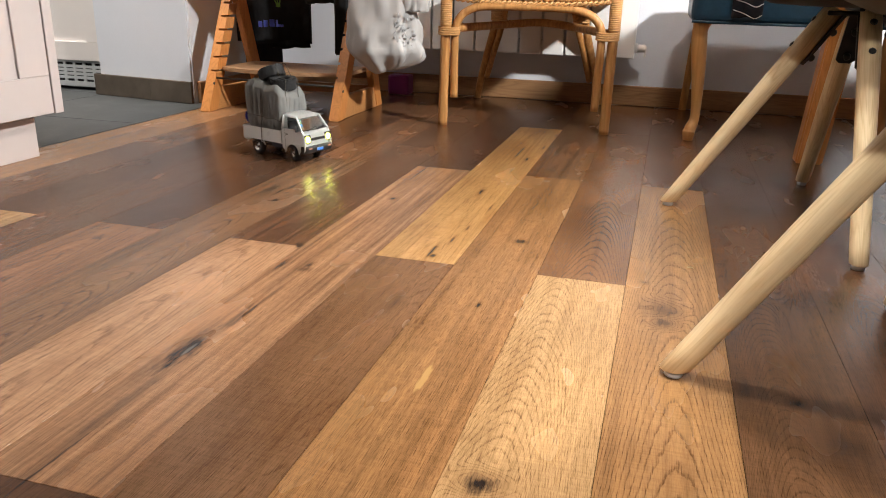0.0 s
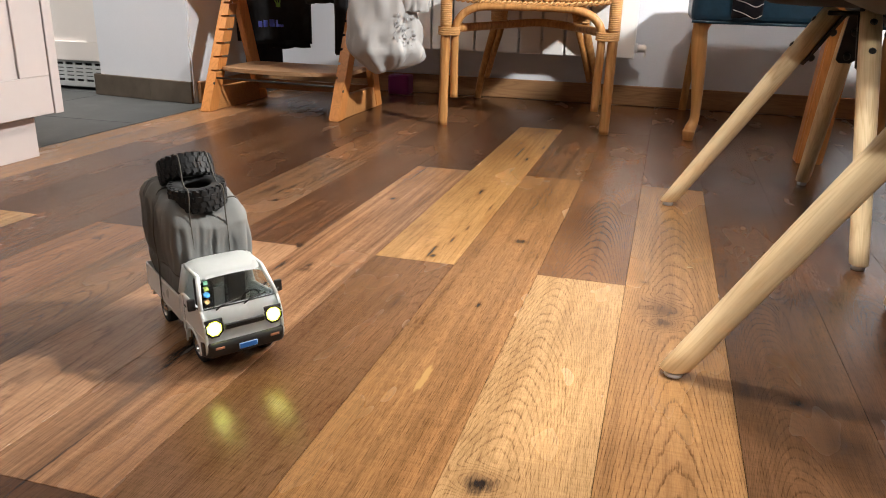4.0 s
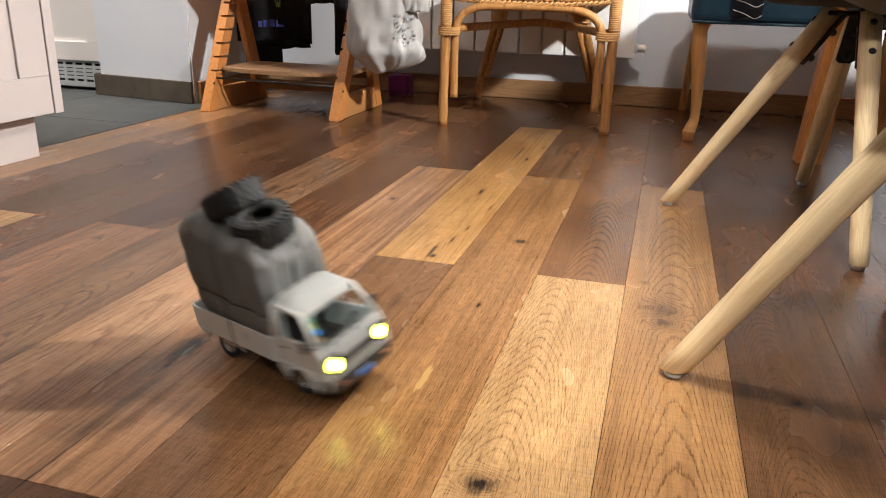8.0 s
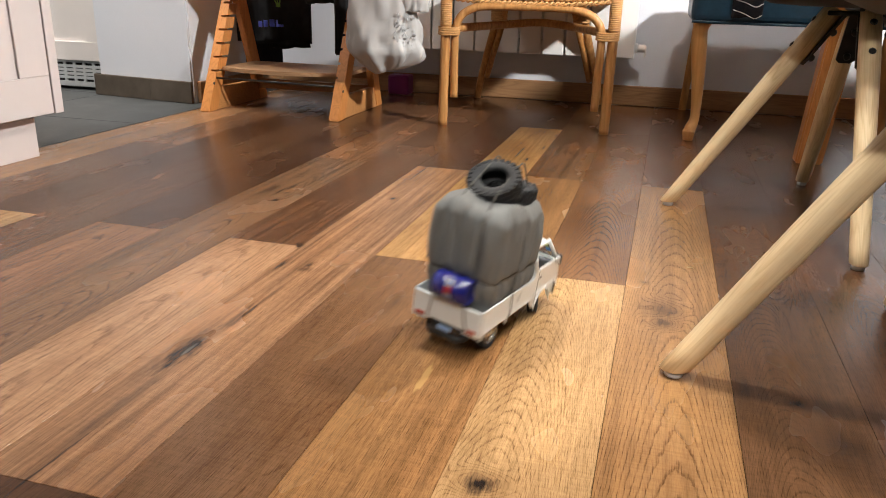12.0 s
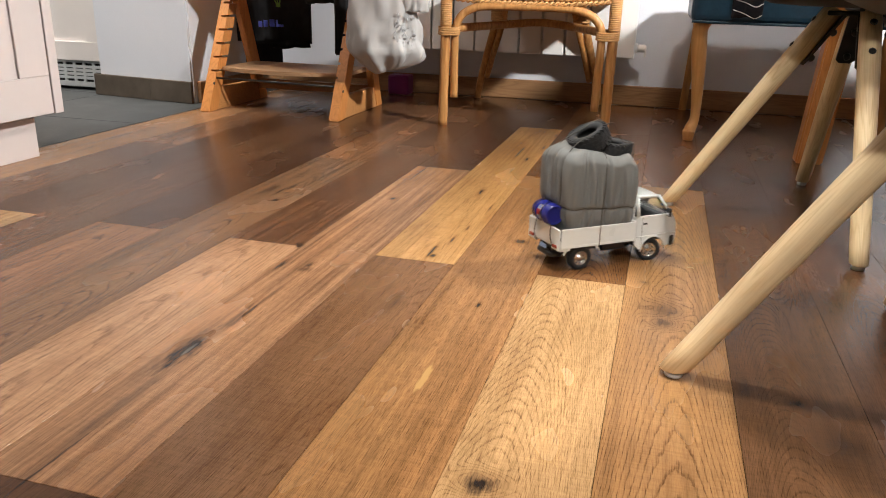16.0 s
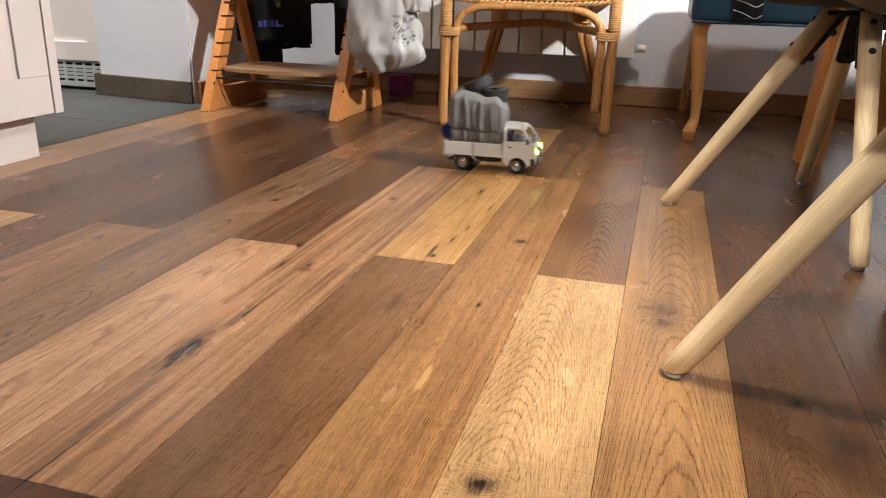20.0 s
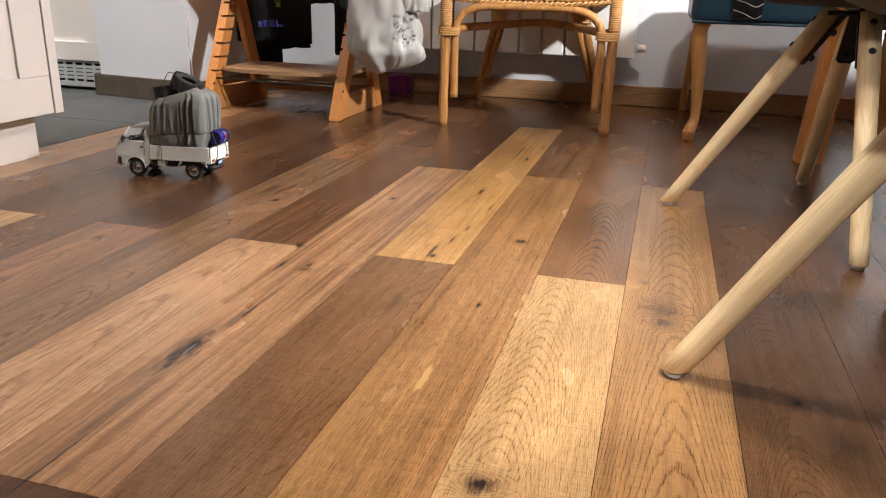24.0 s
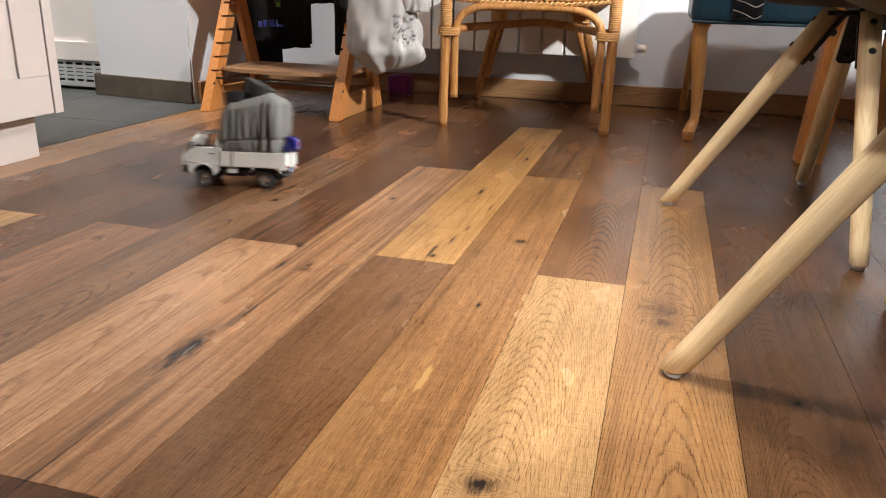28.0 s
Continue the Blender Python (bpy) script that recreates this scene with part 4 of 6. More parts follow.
# ---- dining side ----
def shell_chair(x, y, turn):
    """Black shell chair on four splayed ash legs with a black steel cradle."""
    c = thing("shell_chair", "black shell chair on pale ash legs with black brackets", "chair", "dining chairs", at=(x, y, 0), turn=turn)
    foot, top, height = 0.280, 0.046, 0.372
    for k in range(4):
        a = math.tau * k / 4
        ux, uy = math.cos(a), math.sin(a)
        bm = BM()
        p0, p1 = Vector((foot * ux, foot * uy, 0.008)), Vector((top * ux, top * uy, height))
        way = p1 - p0
        turned = Matrix.Translation(p0) @ way.to_track_quat("Z", "Y").to_matrix().to_4x4()
        flat = turned.to_3x3().transposed() @ Vector((0, 0, 1))
        long = way.length
        tube(bm, [(0, 0, 0), (0, 0, 0.0015), (0, 0, 0.03), (0, 0, long * 0.45), (0, 0, long * 0.80), (0, 0, long)], [0.0122, 0.0135, 0.0141, 0.0160, 0.0172, 0.0165], 24)
        for v in bm.verts:
            if v.co.z < 0.002:
                v.co.z -= (flat.x * v.co.x + flat.y * v.co.y) / flat.z
        part("leg", bm, ASH, c).matrix_basis = turned
        bm = BM()
        lathe(bm, [(0.0084, 0.0), (0.0098, 0.0015), (0.0098, 0.0085)], Matrix.Translation((p0.x, p0.y, 0.0)), 16)
        part("glide", bm, FELT_PAD, c, "white plastic glide")
        # bracket plate on the inner side of the leg, and its bolts
        bm = BM()
        side = Vector((-uy, ux, 0))
        inn = way.normalized().cross(side)
        if inn.dot(Vector((ux, uy, 0))) > 0:
            inn = -inn
        q0, q1 = p0 + way * 0.765, p0 + way * 1.0
        ring = []
        for q in (q0, q0 + way * 0.015, q1):
            w = 0.009 if q is q0 else 0.0160
            ring.append([bm.verts.new(q + inn * dd + side * ss * w) for dd, ss in ((0.0160, -1), (0.0160, 1), (0.0210, 1), (0.0210, -1))])
        for r0, r1 in zip(ring, ring[1:]):
            for i in range(4):
                bm.faces.new((r0[i], r0[(i + 1) % 4], r1[(i + 1) % 4], r1[i]))
        bm.faces.new(ring[0][::-1])
        bm.faces.new(ring[-1])
        part("bracket", bm, BLACK_METAL, c, "black steel bracket")
        for t in (0.805, 0.925):
            bm = BM()
            q = p0 + way * t
            tube(bm, [q + inn * 0.0195, q + inn * 0.0275, q + inn * 0.030], [0.0062, 0.0062, 0.0035], 12)
            part("bolt", bm, BLACK_METAL, c)
            bm = BM()
            tube(bm, [q - inn * 0.0190, q - inn * 0.0172, q - inn * 0.0150], [0.003, 0.0058, 0.0058], 12)
            part("bolt_head", bm, BLACK_METAL, c)
    bm = BM()
    box(bm, (-0.060, -0.020, 0.360), (0.060, 0.020, 0.368), 0.002)
    box(bm, (-0.020, -0.060, 0.3685), (0.020, 0.060, 0.376), 0.002)
    part("cradle", bm, BLACK_METAL, c)
    bm = BM()
    lathe(bm, [(0.10, 0.374), (0.150, 0.377), (0.188, 0.392), (0.214, 0.428), (0.209, 0.430), (0.182, 0.402), (0.146, 0.388), (0.08, 0.386)], None, 40)
    part("seat_shell", bm, BLACK_SHELL, c, smooth=True)
    return c


def dining_table():
    c = thing("dining_table", "large wooden dining table on slanted orange legs", "table")
    for x, y, sx, sy in ((0.365, 2.045, 1, -1), (1.28, 2.045, -1, -1), (0.365, -0.15, 1, 1), (1.28, -0.15, -1, 1)):
        bm = BM()
        lo = [(x - 0.031, y - 0.026), (x + 0.031, y - 0.026), (x + 0.031, y + 0.026), (x - 0.031, y + 0.026)]
        hi = [(x + sx * 0.050 + (a - x) * 1.05, y + sy * 0.035 + (b - y) * 1.3) for a, b in lo]
        v0 = [bm.verts.new((a, b, 0.0)) for a, b in lo]
        v1 = [bm.verts.new((a, b, 0.705)) for a, b in hi]
        bm.faces.new(v0[::-1])
        bm.faces.new(v1)
        for i in range(4):
            bm.faces.new((v0[i], v0[(i + 1) % 4], v1[(i + 1) % 4], v1[i]))
        bmesh.ops.bevel(bm, geom=list(bm.edges), offset=0.004, segments=2, affect="EDGES")
        part("leg", bm, BEECH, c)
    bm = BM()
    box(bm, (0.385, -0.20, 0.705), (1.32, 2.02, 0.742), 0.006)
    part("tabletop", bm, BEECH_FLAT, c)


def pendant_lamp():
    p = thing("pendant_lamp", "black metal pendant lamp over the dining table", "lamp", at=PENDANT)
    bm = BM()
    lathe(bm, [(0.150, -0.02), (0.152, -0.02), (0.140, 0.035), (0.095, 0.085), (0.035, 0.115), (0.018, 0.125), (0.016, 0.123), (0.033, 0.112), (0.093, 0.082), (0.138, 0.033)], None, 40, closed=True)
    part("shade", bm, BLACK_METAL, p)
    bm = BM()
    tube(bm, [(0, 0, 0.12), (0, 0, 2.4505 - PENDANT[2])], 0.003, 8)
    part("cord", bm, BLACK_METAL, p)
    bm = BM()
    tube(bm, [(0, 0, 0.06), (0, 0, 0.118)], 0.015, 12)
    part("socket", bm, BLACK_METAL, p)
    bm = BM()
    lathe(bm, [(0.006, 2.415 - PENDANT[2]), (0.048, 2.428 - PENDANT[2]), (0.050, 2.4495 - PENDANT[2])], None, 24)
    part("ceiling_rose", bm, BLACK_METAL, p)


def floor_splinter():
    chip = thing("wood_splinter", "tiny pale wood splinter lying on the floor", "splinter")
    bm = BM()
    tube(bm, [(0.0660, 1.1410, 0.0009), (0.0715, 1.1410, 0.0011), (0.0765, 1.1395, 0.0008)], [0.0004, 0.0008, 0.0004], 6)
    part("sliver", bm, ASH, chip)


# ---- the toy truck: x forward, y to its left, origin on the floor between the axles ----
AXLE_F, AXLE_R, RADIUS = 0.0607, -0.0632, 0.0180
TRUCK = {}


def side_face(x, z, y):
    """Half width of the cab at a height: straight below the belt, leaning in above it."""
    return y - max(0.0, z - 0.0725) * 0.235


def truck_wheel(truck, x, y, front):
    """Tyre, dished rim, hub and studs; the wheel turns about its own y axis."""
    s = 1 if y > 0 else -1
    name = "front_wheel" if front else "rear_wheel"
    w = 0.0066
    bm = BM()
    across = pose(0, 0, 0, 90 * -s, 0, 0)
    lathe(bm, [(0.0112, -w), (0.0150, -w), (0.0172, -w * 0.8), (RADIUS, -w * 0.5), (RADIUS, w * 0.5), (0.0172, w * 0.8), (0.0150, w), (0.0112, w)], across, 36, closed=True)
    tyre = part(name, bm, RUBBER, truck)
    tyre.matrix_basis = pose(x, y - s * w, RADIUS)
    bm = BM()
    lathe(bm, [(0.0113, -w), (0.0113, w * 0.98), (0.0104, w * 1.02), (0.0098, w * 0.75), (0.0090, w * 0.35), (0.0068, w * 0.30), (0.0056, w * 0.62), (0.0038, w * 0.72), (0.0030, w * 1.0), (0.0010, w * 1.05)], across, 30)
    part("rim", bm, CHROME, tyre, "silver dished rim")
    bm = BM()
    for k in range(8):
        a = math.tau * k / 8
        lathe(bm, [(0.0011, w * 0.30), (0.0010, w * 0.40)], across @ Matrix.Translation((0.0079 * math.cos(a), 0.0079 * math.sin(a), 0)), 8)
    part("slot_ring", bm, TOY_BLACK, tyre)
    bm = BM()
    for k in range(30):
        a = math.tau * k / 30
        box(bm, (-0.0009, -w * 0.80, RADIUS - 0.0006), (0.0009, w * 0.80, RADIUS + 0.0002), 0, 1, pose(0, 0, 0, 0, math.degrees(a), 0))
    part("tread", bm, RUBBER, tyre)
    return tyre


def truck_chassis(truck):
    bm = BM()
    for y in (0.017, -0.017):
        box(bm, (-0.100, y - 0.003, 0.026), (0.094, y + 0.003, 0.034), 0.001, 1)
    for x in (-0.09, -0.03, 0.02, 0.085):
        box(bm, (x - 0.004, -0.0139, 0.027), (x + 0.004, 0.0139, 0.033))
    part("chassis", bm, TOY_BLACK, truck)
    for x in (AXLE_F, AXLE_R):
        bm = BM()
        tube(bm, [(x, -0.026, RADIUS), (x, 0.026, RADIUS)], 0.0028, 10)
        lathe(bm, [(0.0048, -0.006), (0.0066, -0.003), (0.0066, 0.003), (0.0048, 0.006)], pose(x, 0.004, RADIUS, 90, 0, 0), 14)
        part("axle", bm, TOY_BLACK, truck)
    bm = BM()
    box(bm, (-0.036, -0.012, 0.020), (0.030, 0.012, 0.0258), 0.002)
    part("gear_case", bm, TOY_BLUEBLACK, truck)
    for y in (0.025, -0.025):
        bm = BM()
        box(bm, (-0.022, y - 0.005, 0.0215), (0.020, y + 0.005, 0.0345), 0.002)
        part("battery_box", bm, TOY_BLUEBLACK, truck)


def truck_cab(truck):
    wide = 0.0430
    # inner floor and dash: the dark part that the windows show; parent of the shell's pieces
    bm = BM()
    box(bm, (0.0300, -0.0395, 0.0365), (0.0990, 0.0395, 0.0450), 0.001, 1)
    box(bm, (0.0820, -0.0375, 0.0450), (0.0935, 0.0375, 0.0690), 0.003, 2)
    cab = part("cab", bm, TOY_GREY, truck, "cream plastic cab with dark interior")
    # side panels with wheel arch
    for s in (1, -1):
        arch = [(AXLE_F + 0.0215 * math.cos(a), 0.0185 + 0.0215 * math.sin(a)) for a in (math.pi * k / 14 for k in range(1, 14))]
        low = [(0.0275, 0.0725), (0.0275, 0.0300), (0.0360, 0.0215), (AXLE_F - 0.0215, 0.0215)] + arch[::-1] + [(AXLE_F + 0.0215, 0.0235), (0.1005, 0.0250), (0.1030, 0.0330), (0.1018, 0.0560), (0.0975, 0.0660), (0.0925, 0.0725)]
        bm = BM()
        prism(bm, low, lambda u, v, d, s=s: (u, s * d, v), wide - 0.0030, wide)
        rim = [e for e in bm.edges if all(abs(abs(v.co.y) - wide) < 1e-6 for v in e.verts)]
        bmesh.ops.bevel(bm, geom=rim, offset=0.0009, segments=2, affect="EDGES")
        part("side_panel", bm, TOY_WHITE, cab)
        # flared lip of the arch and the character line of the door
        bm = BM()
        lip = [(AXLE_F + 0.0222 * math.cos(a), s * (wide + 0.0004), 0.0185 + 0.0222 * math.sin(a)) for a in (math.pi * k / 16 for k in range(0, 17))]
        tube(bm, lip, 0.0011, 6)
        tube(bm, [(0.0295, s * (wide + 0.0001), 0.0415), (0.0365, s * (wide + 0.0001), 0.0415), (0.101, s * (wide - 0.0002), 0.0435)], 0.0008, 6)
        part("body_line", bm, TOY_WHITE, cab)
        bm = BM()
        box(bm, (0.0385, s * (wide + 0.0001) - 0.0002, 0.0265), (0.0389, s * (wide + 0.0001) + 0.0004, 0.0722))
        box(bm, (0.0388, s * (wide + 0.0001) - 0.0002, 0.0264), (0.0405, s * (wide + 0.0001) + 0.0004, 0.0268))
        part("door_gap", bm, TOY_GREY, cab)
        bm = BM()
        box(bm, (0.0405, s * wide - 0.0006, 0.0600), (0.0475, s * wide + 0.0012, 0.0625), 0.0006, 1)
        part("door_handle", bm, TOY_BLACK, cab, "small black door handle")
        # pillars and roof rail, leaning in
        def y_at(z):
            return s * side_face(0, z, wide - 0.0016)
        for name, a, b, r in (("front_pillar", (0.0915, 0.0720), (0.0700, 0.1010), 0.0024), ("rear_pillar", (0.0315, 0.0720), (0.0315, 0.1020), 0.0046), ("roof_rail", (0.0715, 0.1005), (0.0285, 0.1015), 0.0023)):
            bm = BM()
            tube(bm, [(a[0], y_at(a[1]), a[1]), (b[0], y_at(b[1]), b[1])], r, 8, True, 0.6 if name == "rear_pillar" else 1.0)
            part(name, bm, TOY_WHITE, cab)
        bm = BM()
        tube(bm, [(0.0365, s * (wide - 0.0012), 0.0726), (0.0905, s * (wide - 0.0012), 0.0726)], 0.0014, 8)
        part("belt_rail", bm, TOY_WHITE, cab)
        # mirror on a stalk
        bm = BM()
        tube(bm, [(0.0885, s * 0.0415, 0.0735), (0.0845, s * 0.0455, 0.0745), (0.0825, s * 0.0475, 0.0765)], 0.0010, 6)
        box(bm, (0.0800, s * 0.0475 - 0.0040, 0.0705), (0.0840, s * 0.0475 + 0.0040, 0.0835), 0.0012, 2)
        mirror = part("wing_mirror", bm, TOY_BLACK, cab, "black wing mirror")
        bm = BM()
        box(bm, (0.0796, s * 0.0475 - 0.0030, 0.0718), (0.0801, s * 0.0475 + 0.0030, 0.0822))
        part("mirror_glass", bm, MIRROR, mirror)
    # front face, from windscreen base down to the bumper
    bm = BM()
    profile = [(0.0905, 0.0728, 0.0405), (0.0935, 0.0722, 0.0412), (0.0978, 0.0668, 0.0418), (0.1000, 0.0605, 0.0420), (0.1012, 0.0560, 0.0420), (0.1022, 0.0500, 0.0420), (0.1030, 0.0430, 0.0420), (0.1030, 0.0300, 0.0420)]
    rows = []
    for x, z, hw in profile:
        row = []
        for k in range(17):
            u = -1 + 2 * k / 16
            edge = max(0, abs(u) - 0.86) / 0.14
            row.append(bm.verts.new((x - 0.0050 * edge * edge - 0.0012 * u * u, hw * u, z)))
        rows.append(row)
    for r0, r1 in zip(rows, rows[1:]):
        for k in range(16):
            bm.faces.new((r0[k], r0[k + 1], r1[k + 1], r1[k])).smooth = True
    bmesh.ops.solidify(bm, geom=list(bm.faces), thickness=0.0016)
    part("front_panel", bm, TOY_WHITE, cab)
    # rear wall of the cab with its window opening left between bars
    bm = BM()
    box(bm, (0.0272, -0.0398, 0.0360), (0.0290, 0.0398, 0.0725), 0.0005, 1)
    for y in (0.030, -0.030):
        box(bm, (0.0272, y - 0.0060, 0.0726), (0.0290, y + 0.0060, 0.1020), 0.0005, 1)
    box(bm, (0.0272, -0.0239, 0.0950), (0.0290, 0.0239, 0.1020), 0.0005, 1)
    part("rear_wall", bm, TOY_WHITE, cab)
    # roof: gently crowned
    bm = BM()
    rows = []
    for x, z, hw in ((0.0735, 0.0975, 0.0332), (0.0712, 0.1006, 0.0345), (0.0670, 0.1030, 0.0352), (0.0600, 0.1046, 0.0356), (0.0500, 0.1056, 0.0358), (0.0400, 0.1060, 0.0358), (0.0300, 0.1058, 0.0356), (0.0268, 0.1048, 0.0350), (0.0262, 0.1015, 0.0348)):
        row = []
        for k in range(15):
            u = -1 + 2 * k / 14
            row.append(bm.verts.new((x, hw * u, z + 0.0012 * (1 - u * u) - 0.0030 * max(0, abs(u) - 0.80) / 0.2)))
        rows.append(row)
    for r0, r1 in zip(rows, rows[1:]):
        for k in range(14):
            bm.faces.new((r0[k], r0[k + 1], r1[k + 1], r1[k])).smooth = True
    bmesh.ops.solidify(bm, geom=list(bm.faces), thickness=0.0014)
    part("roof", bm, TOY_WHITE, cab)
    # glass of the windscreen
    bm = BM()
    corners = [(0.0918, 0.0385, 0.0735), (0.0918, -0.0385, 0.0735), (0.0722, -0.0325, 0.0990), (0.0722, 0.0325, 0.0990)]
    v = [bm.verts.new(p) for p in corners]
    bm.faces.new(v)
    bmesh.ops.solidify(bm, geom=list(bm.faces), thickness=0.0005)
    part("windscreen", bm, PANE, cab, "clear windscreen").visible_shadow = False
    # rubber frame along its lower edge, wipers
    bm = BM()
    tube(bm, [(0.0928, 0.0385, 0.0730), (0.0936, 0.0, 0.0728), (0.0928, -0.0385, 0.0730)], 0.0008, 6)
    part("screen_seal", bm, TOY_GREY, cab)
    for y in (0.004, -0.026):
        bm = BM()
        tube(bm, [(0.0960, y - 0.001, 0.0712), (0.0944, y + 0.006, 0.0745), (0.0920, y + 0.025, 0.0768)], 0.0008, 6)
        part("wiper", bm, TOY_BLACK, cab)
    # headlights
    for y in (0.0322, -0.0322):
        bm = BM()
        lathe(bm, [(0.0098, -0.003), (0.0106, 0.0012), (0.0100, 0.0020), (0.0083, 0.0020), (0.0083, -0.003)], pose(0.1000, y, 0.0536, 0, 84, 0) @ Matrix.Rotation(radians(22.5), 4, "Z"), 8, closed=True)
        box(bm, (0.0975, y - 0.0098, 0.0440), (0.1004, y + 0.0098, 0.0634), 0.0012, 2)
        lamp = part("headlight", bm, TOY_BLACK, cab, "octagonal headlight, lit")
        bm = BM()
        lathe(bm, [(0.0077, -0.001), (0.0077, 0.0008), (0.0064, 0.0018), (0.0035, 0.0024), (0.0008, 0.0026)], pose(0.1002, y, 0.0536, 0, 84, 0) @ Matrix.Rotation(radians(22.5), 4, "Z"), 8)
        part("lens", bm, LAMP_ON, lamp, "glowing yellow-white lens")
        bm = BM()
        lathe(bm, [(0.0042, 0.0018), (0.0036, 0.0027), (0.0010, 0.0031)], pose(0.1002, y, 0.0536, 0, 84, 0), 16)
        part("bulb", bm, LAMP_CORE, lamp, "white-hot bulb")
    bm = BM()
    box(bm, (0.0990, -0.0218, 0.0500), (0.1030, 0.0218, 0.0560), 0.0008, 1)
    for z in (0.0515, 0.0530, 0.0545):
        box(bm, (0.1028, -0.0214, z - 0.0004), (0.1035, 0.0214, z + 0.0004))
    part("grille", bm, TOY_BLACK, cab, "black grille strip")
    # bumper, indicators, plate
    bm = BM()
    rows = []
    for k in range(25):
        u = -1 + 2 * k / 24
        bend = max(0, abs(u) - 0.82) / 0.18
        rows.append([bm.verts.new((x - 0.010 * bend ** 2, 0.0445 * u, z)) for x, z in ((0.1035, 0.0390), (0.1062, 0.0380), (0.1068, 0.0330), (0.1060, 0.0245), (0.1030, 0.0222), (0.1000, 0.0240), (0.1000, 0.0380))])
    for r0, r1 in zip(rows, rows[1:]):
        for k in range(7):
            bm.faces.new((r0[k], r0[(k + 1) % 7], r1[(k + 1) % 7], r1[k])).smooth = True
    bm.faces.new(rows[0][::-1])
    bm.faces.new(rows[-1])
    bumper = part("front_bumper", bm, TOY_BLACK, cab, "matt black front bumper")
    for y in (0.0300, -0.0300):
        bm = BM()
        box(bm, (0.1058, y - 0.0050, 0.0316), (0.1074, y + 0.0050, 0.0344), 0.0006, 1)
        part("indicator", bm, AMBER, cab, "orange indicator")
    bm = BM()
    box(bm, (0.1064, -0.0100, 0.0268), (0.1078, 0.0100, 0.0332), 0.0005, 1)
    plate = part("front_plate", bm, PLATE_PALE, cab, "blue plate with a pale rim")
    bm = BM()
    box(bm, (0.1077, -0.0094, 0.0274), (0.1080, 0.0094, 0.0326))
    part("plate_face", bm, PLATE_BLUE, plate)
    # seats, wheel, stickers
    for y in (0.0185, -0.0185):
        bm = BM()
        box(bm, (0.0370, y - 0.0125, 0.0452), (0.0620, y + 0.0125, 0.0560), 0.003, 2)
        box(bm, (0.0345, y - 0.0120, 0.0530), (0.0420, y + 0.0120, 0.0885), 0.003, 2)
        part("cab_seat", bm, TOY_BLACK, cab)
    bm = BM()
    ring = [(0.0770 + 0.0040 * math.sin(a), 0.0185 + 0.0095 * math.cos(a), 0.0700 + 0.0085 * math.sin(a)) for a in (math.tau * k / 20 for k in range(21))]
    tube(bm, ring, 0.0010, 6, False)
    tube(bm, [(0.0770, 0.0185, 0.0700), (0.0850, 0.0185, 0.0640)], 0.0012, 6)
    part("steering_wheel", bm, TOY_BLACK, cab)
    for k, (z, m) in enumerate(zip((0.0945, 0.0895, 0.0845, 0.0785), STICKER)):
        t = (z - 0.0735) / 0.0255
        x, y = 0.0918 - 0.0196 * t - 0.0010, -(0.0385 - 0.0060 * t) + 0.0052
        bm = BM()
        lathe(bm, [(0.0033, -0.0002), (0.0033, 0.0002)], pose(x, y, z, 0, 52, 0) @ Matrix.Rotation(radians(40 + 9 * k), 4, "Z"), 16 if k == 2 else 4)
        part("sticker", bm, m, cab, "small coloured screen sticker")
    return cab


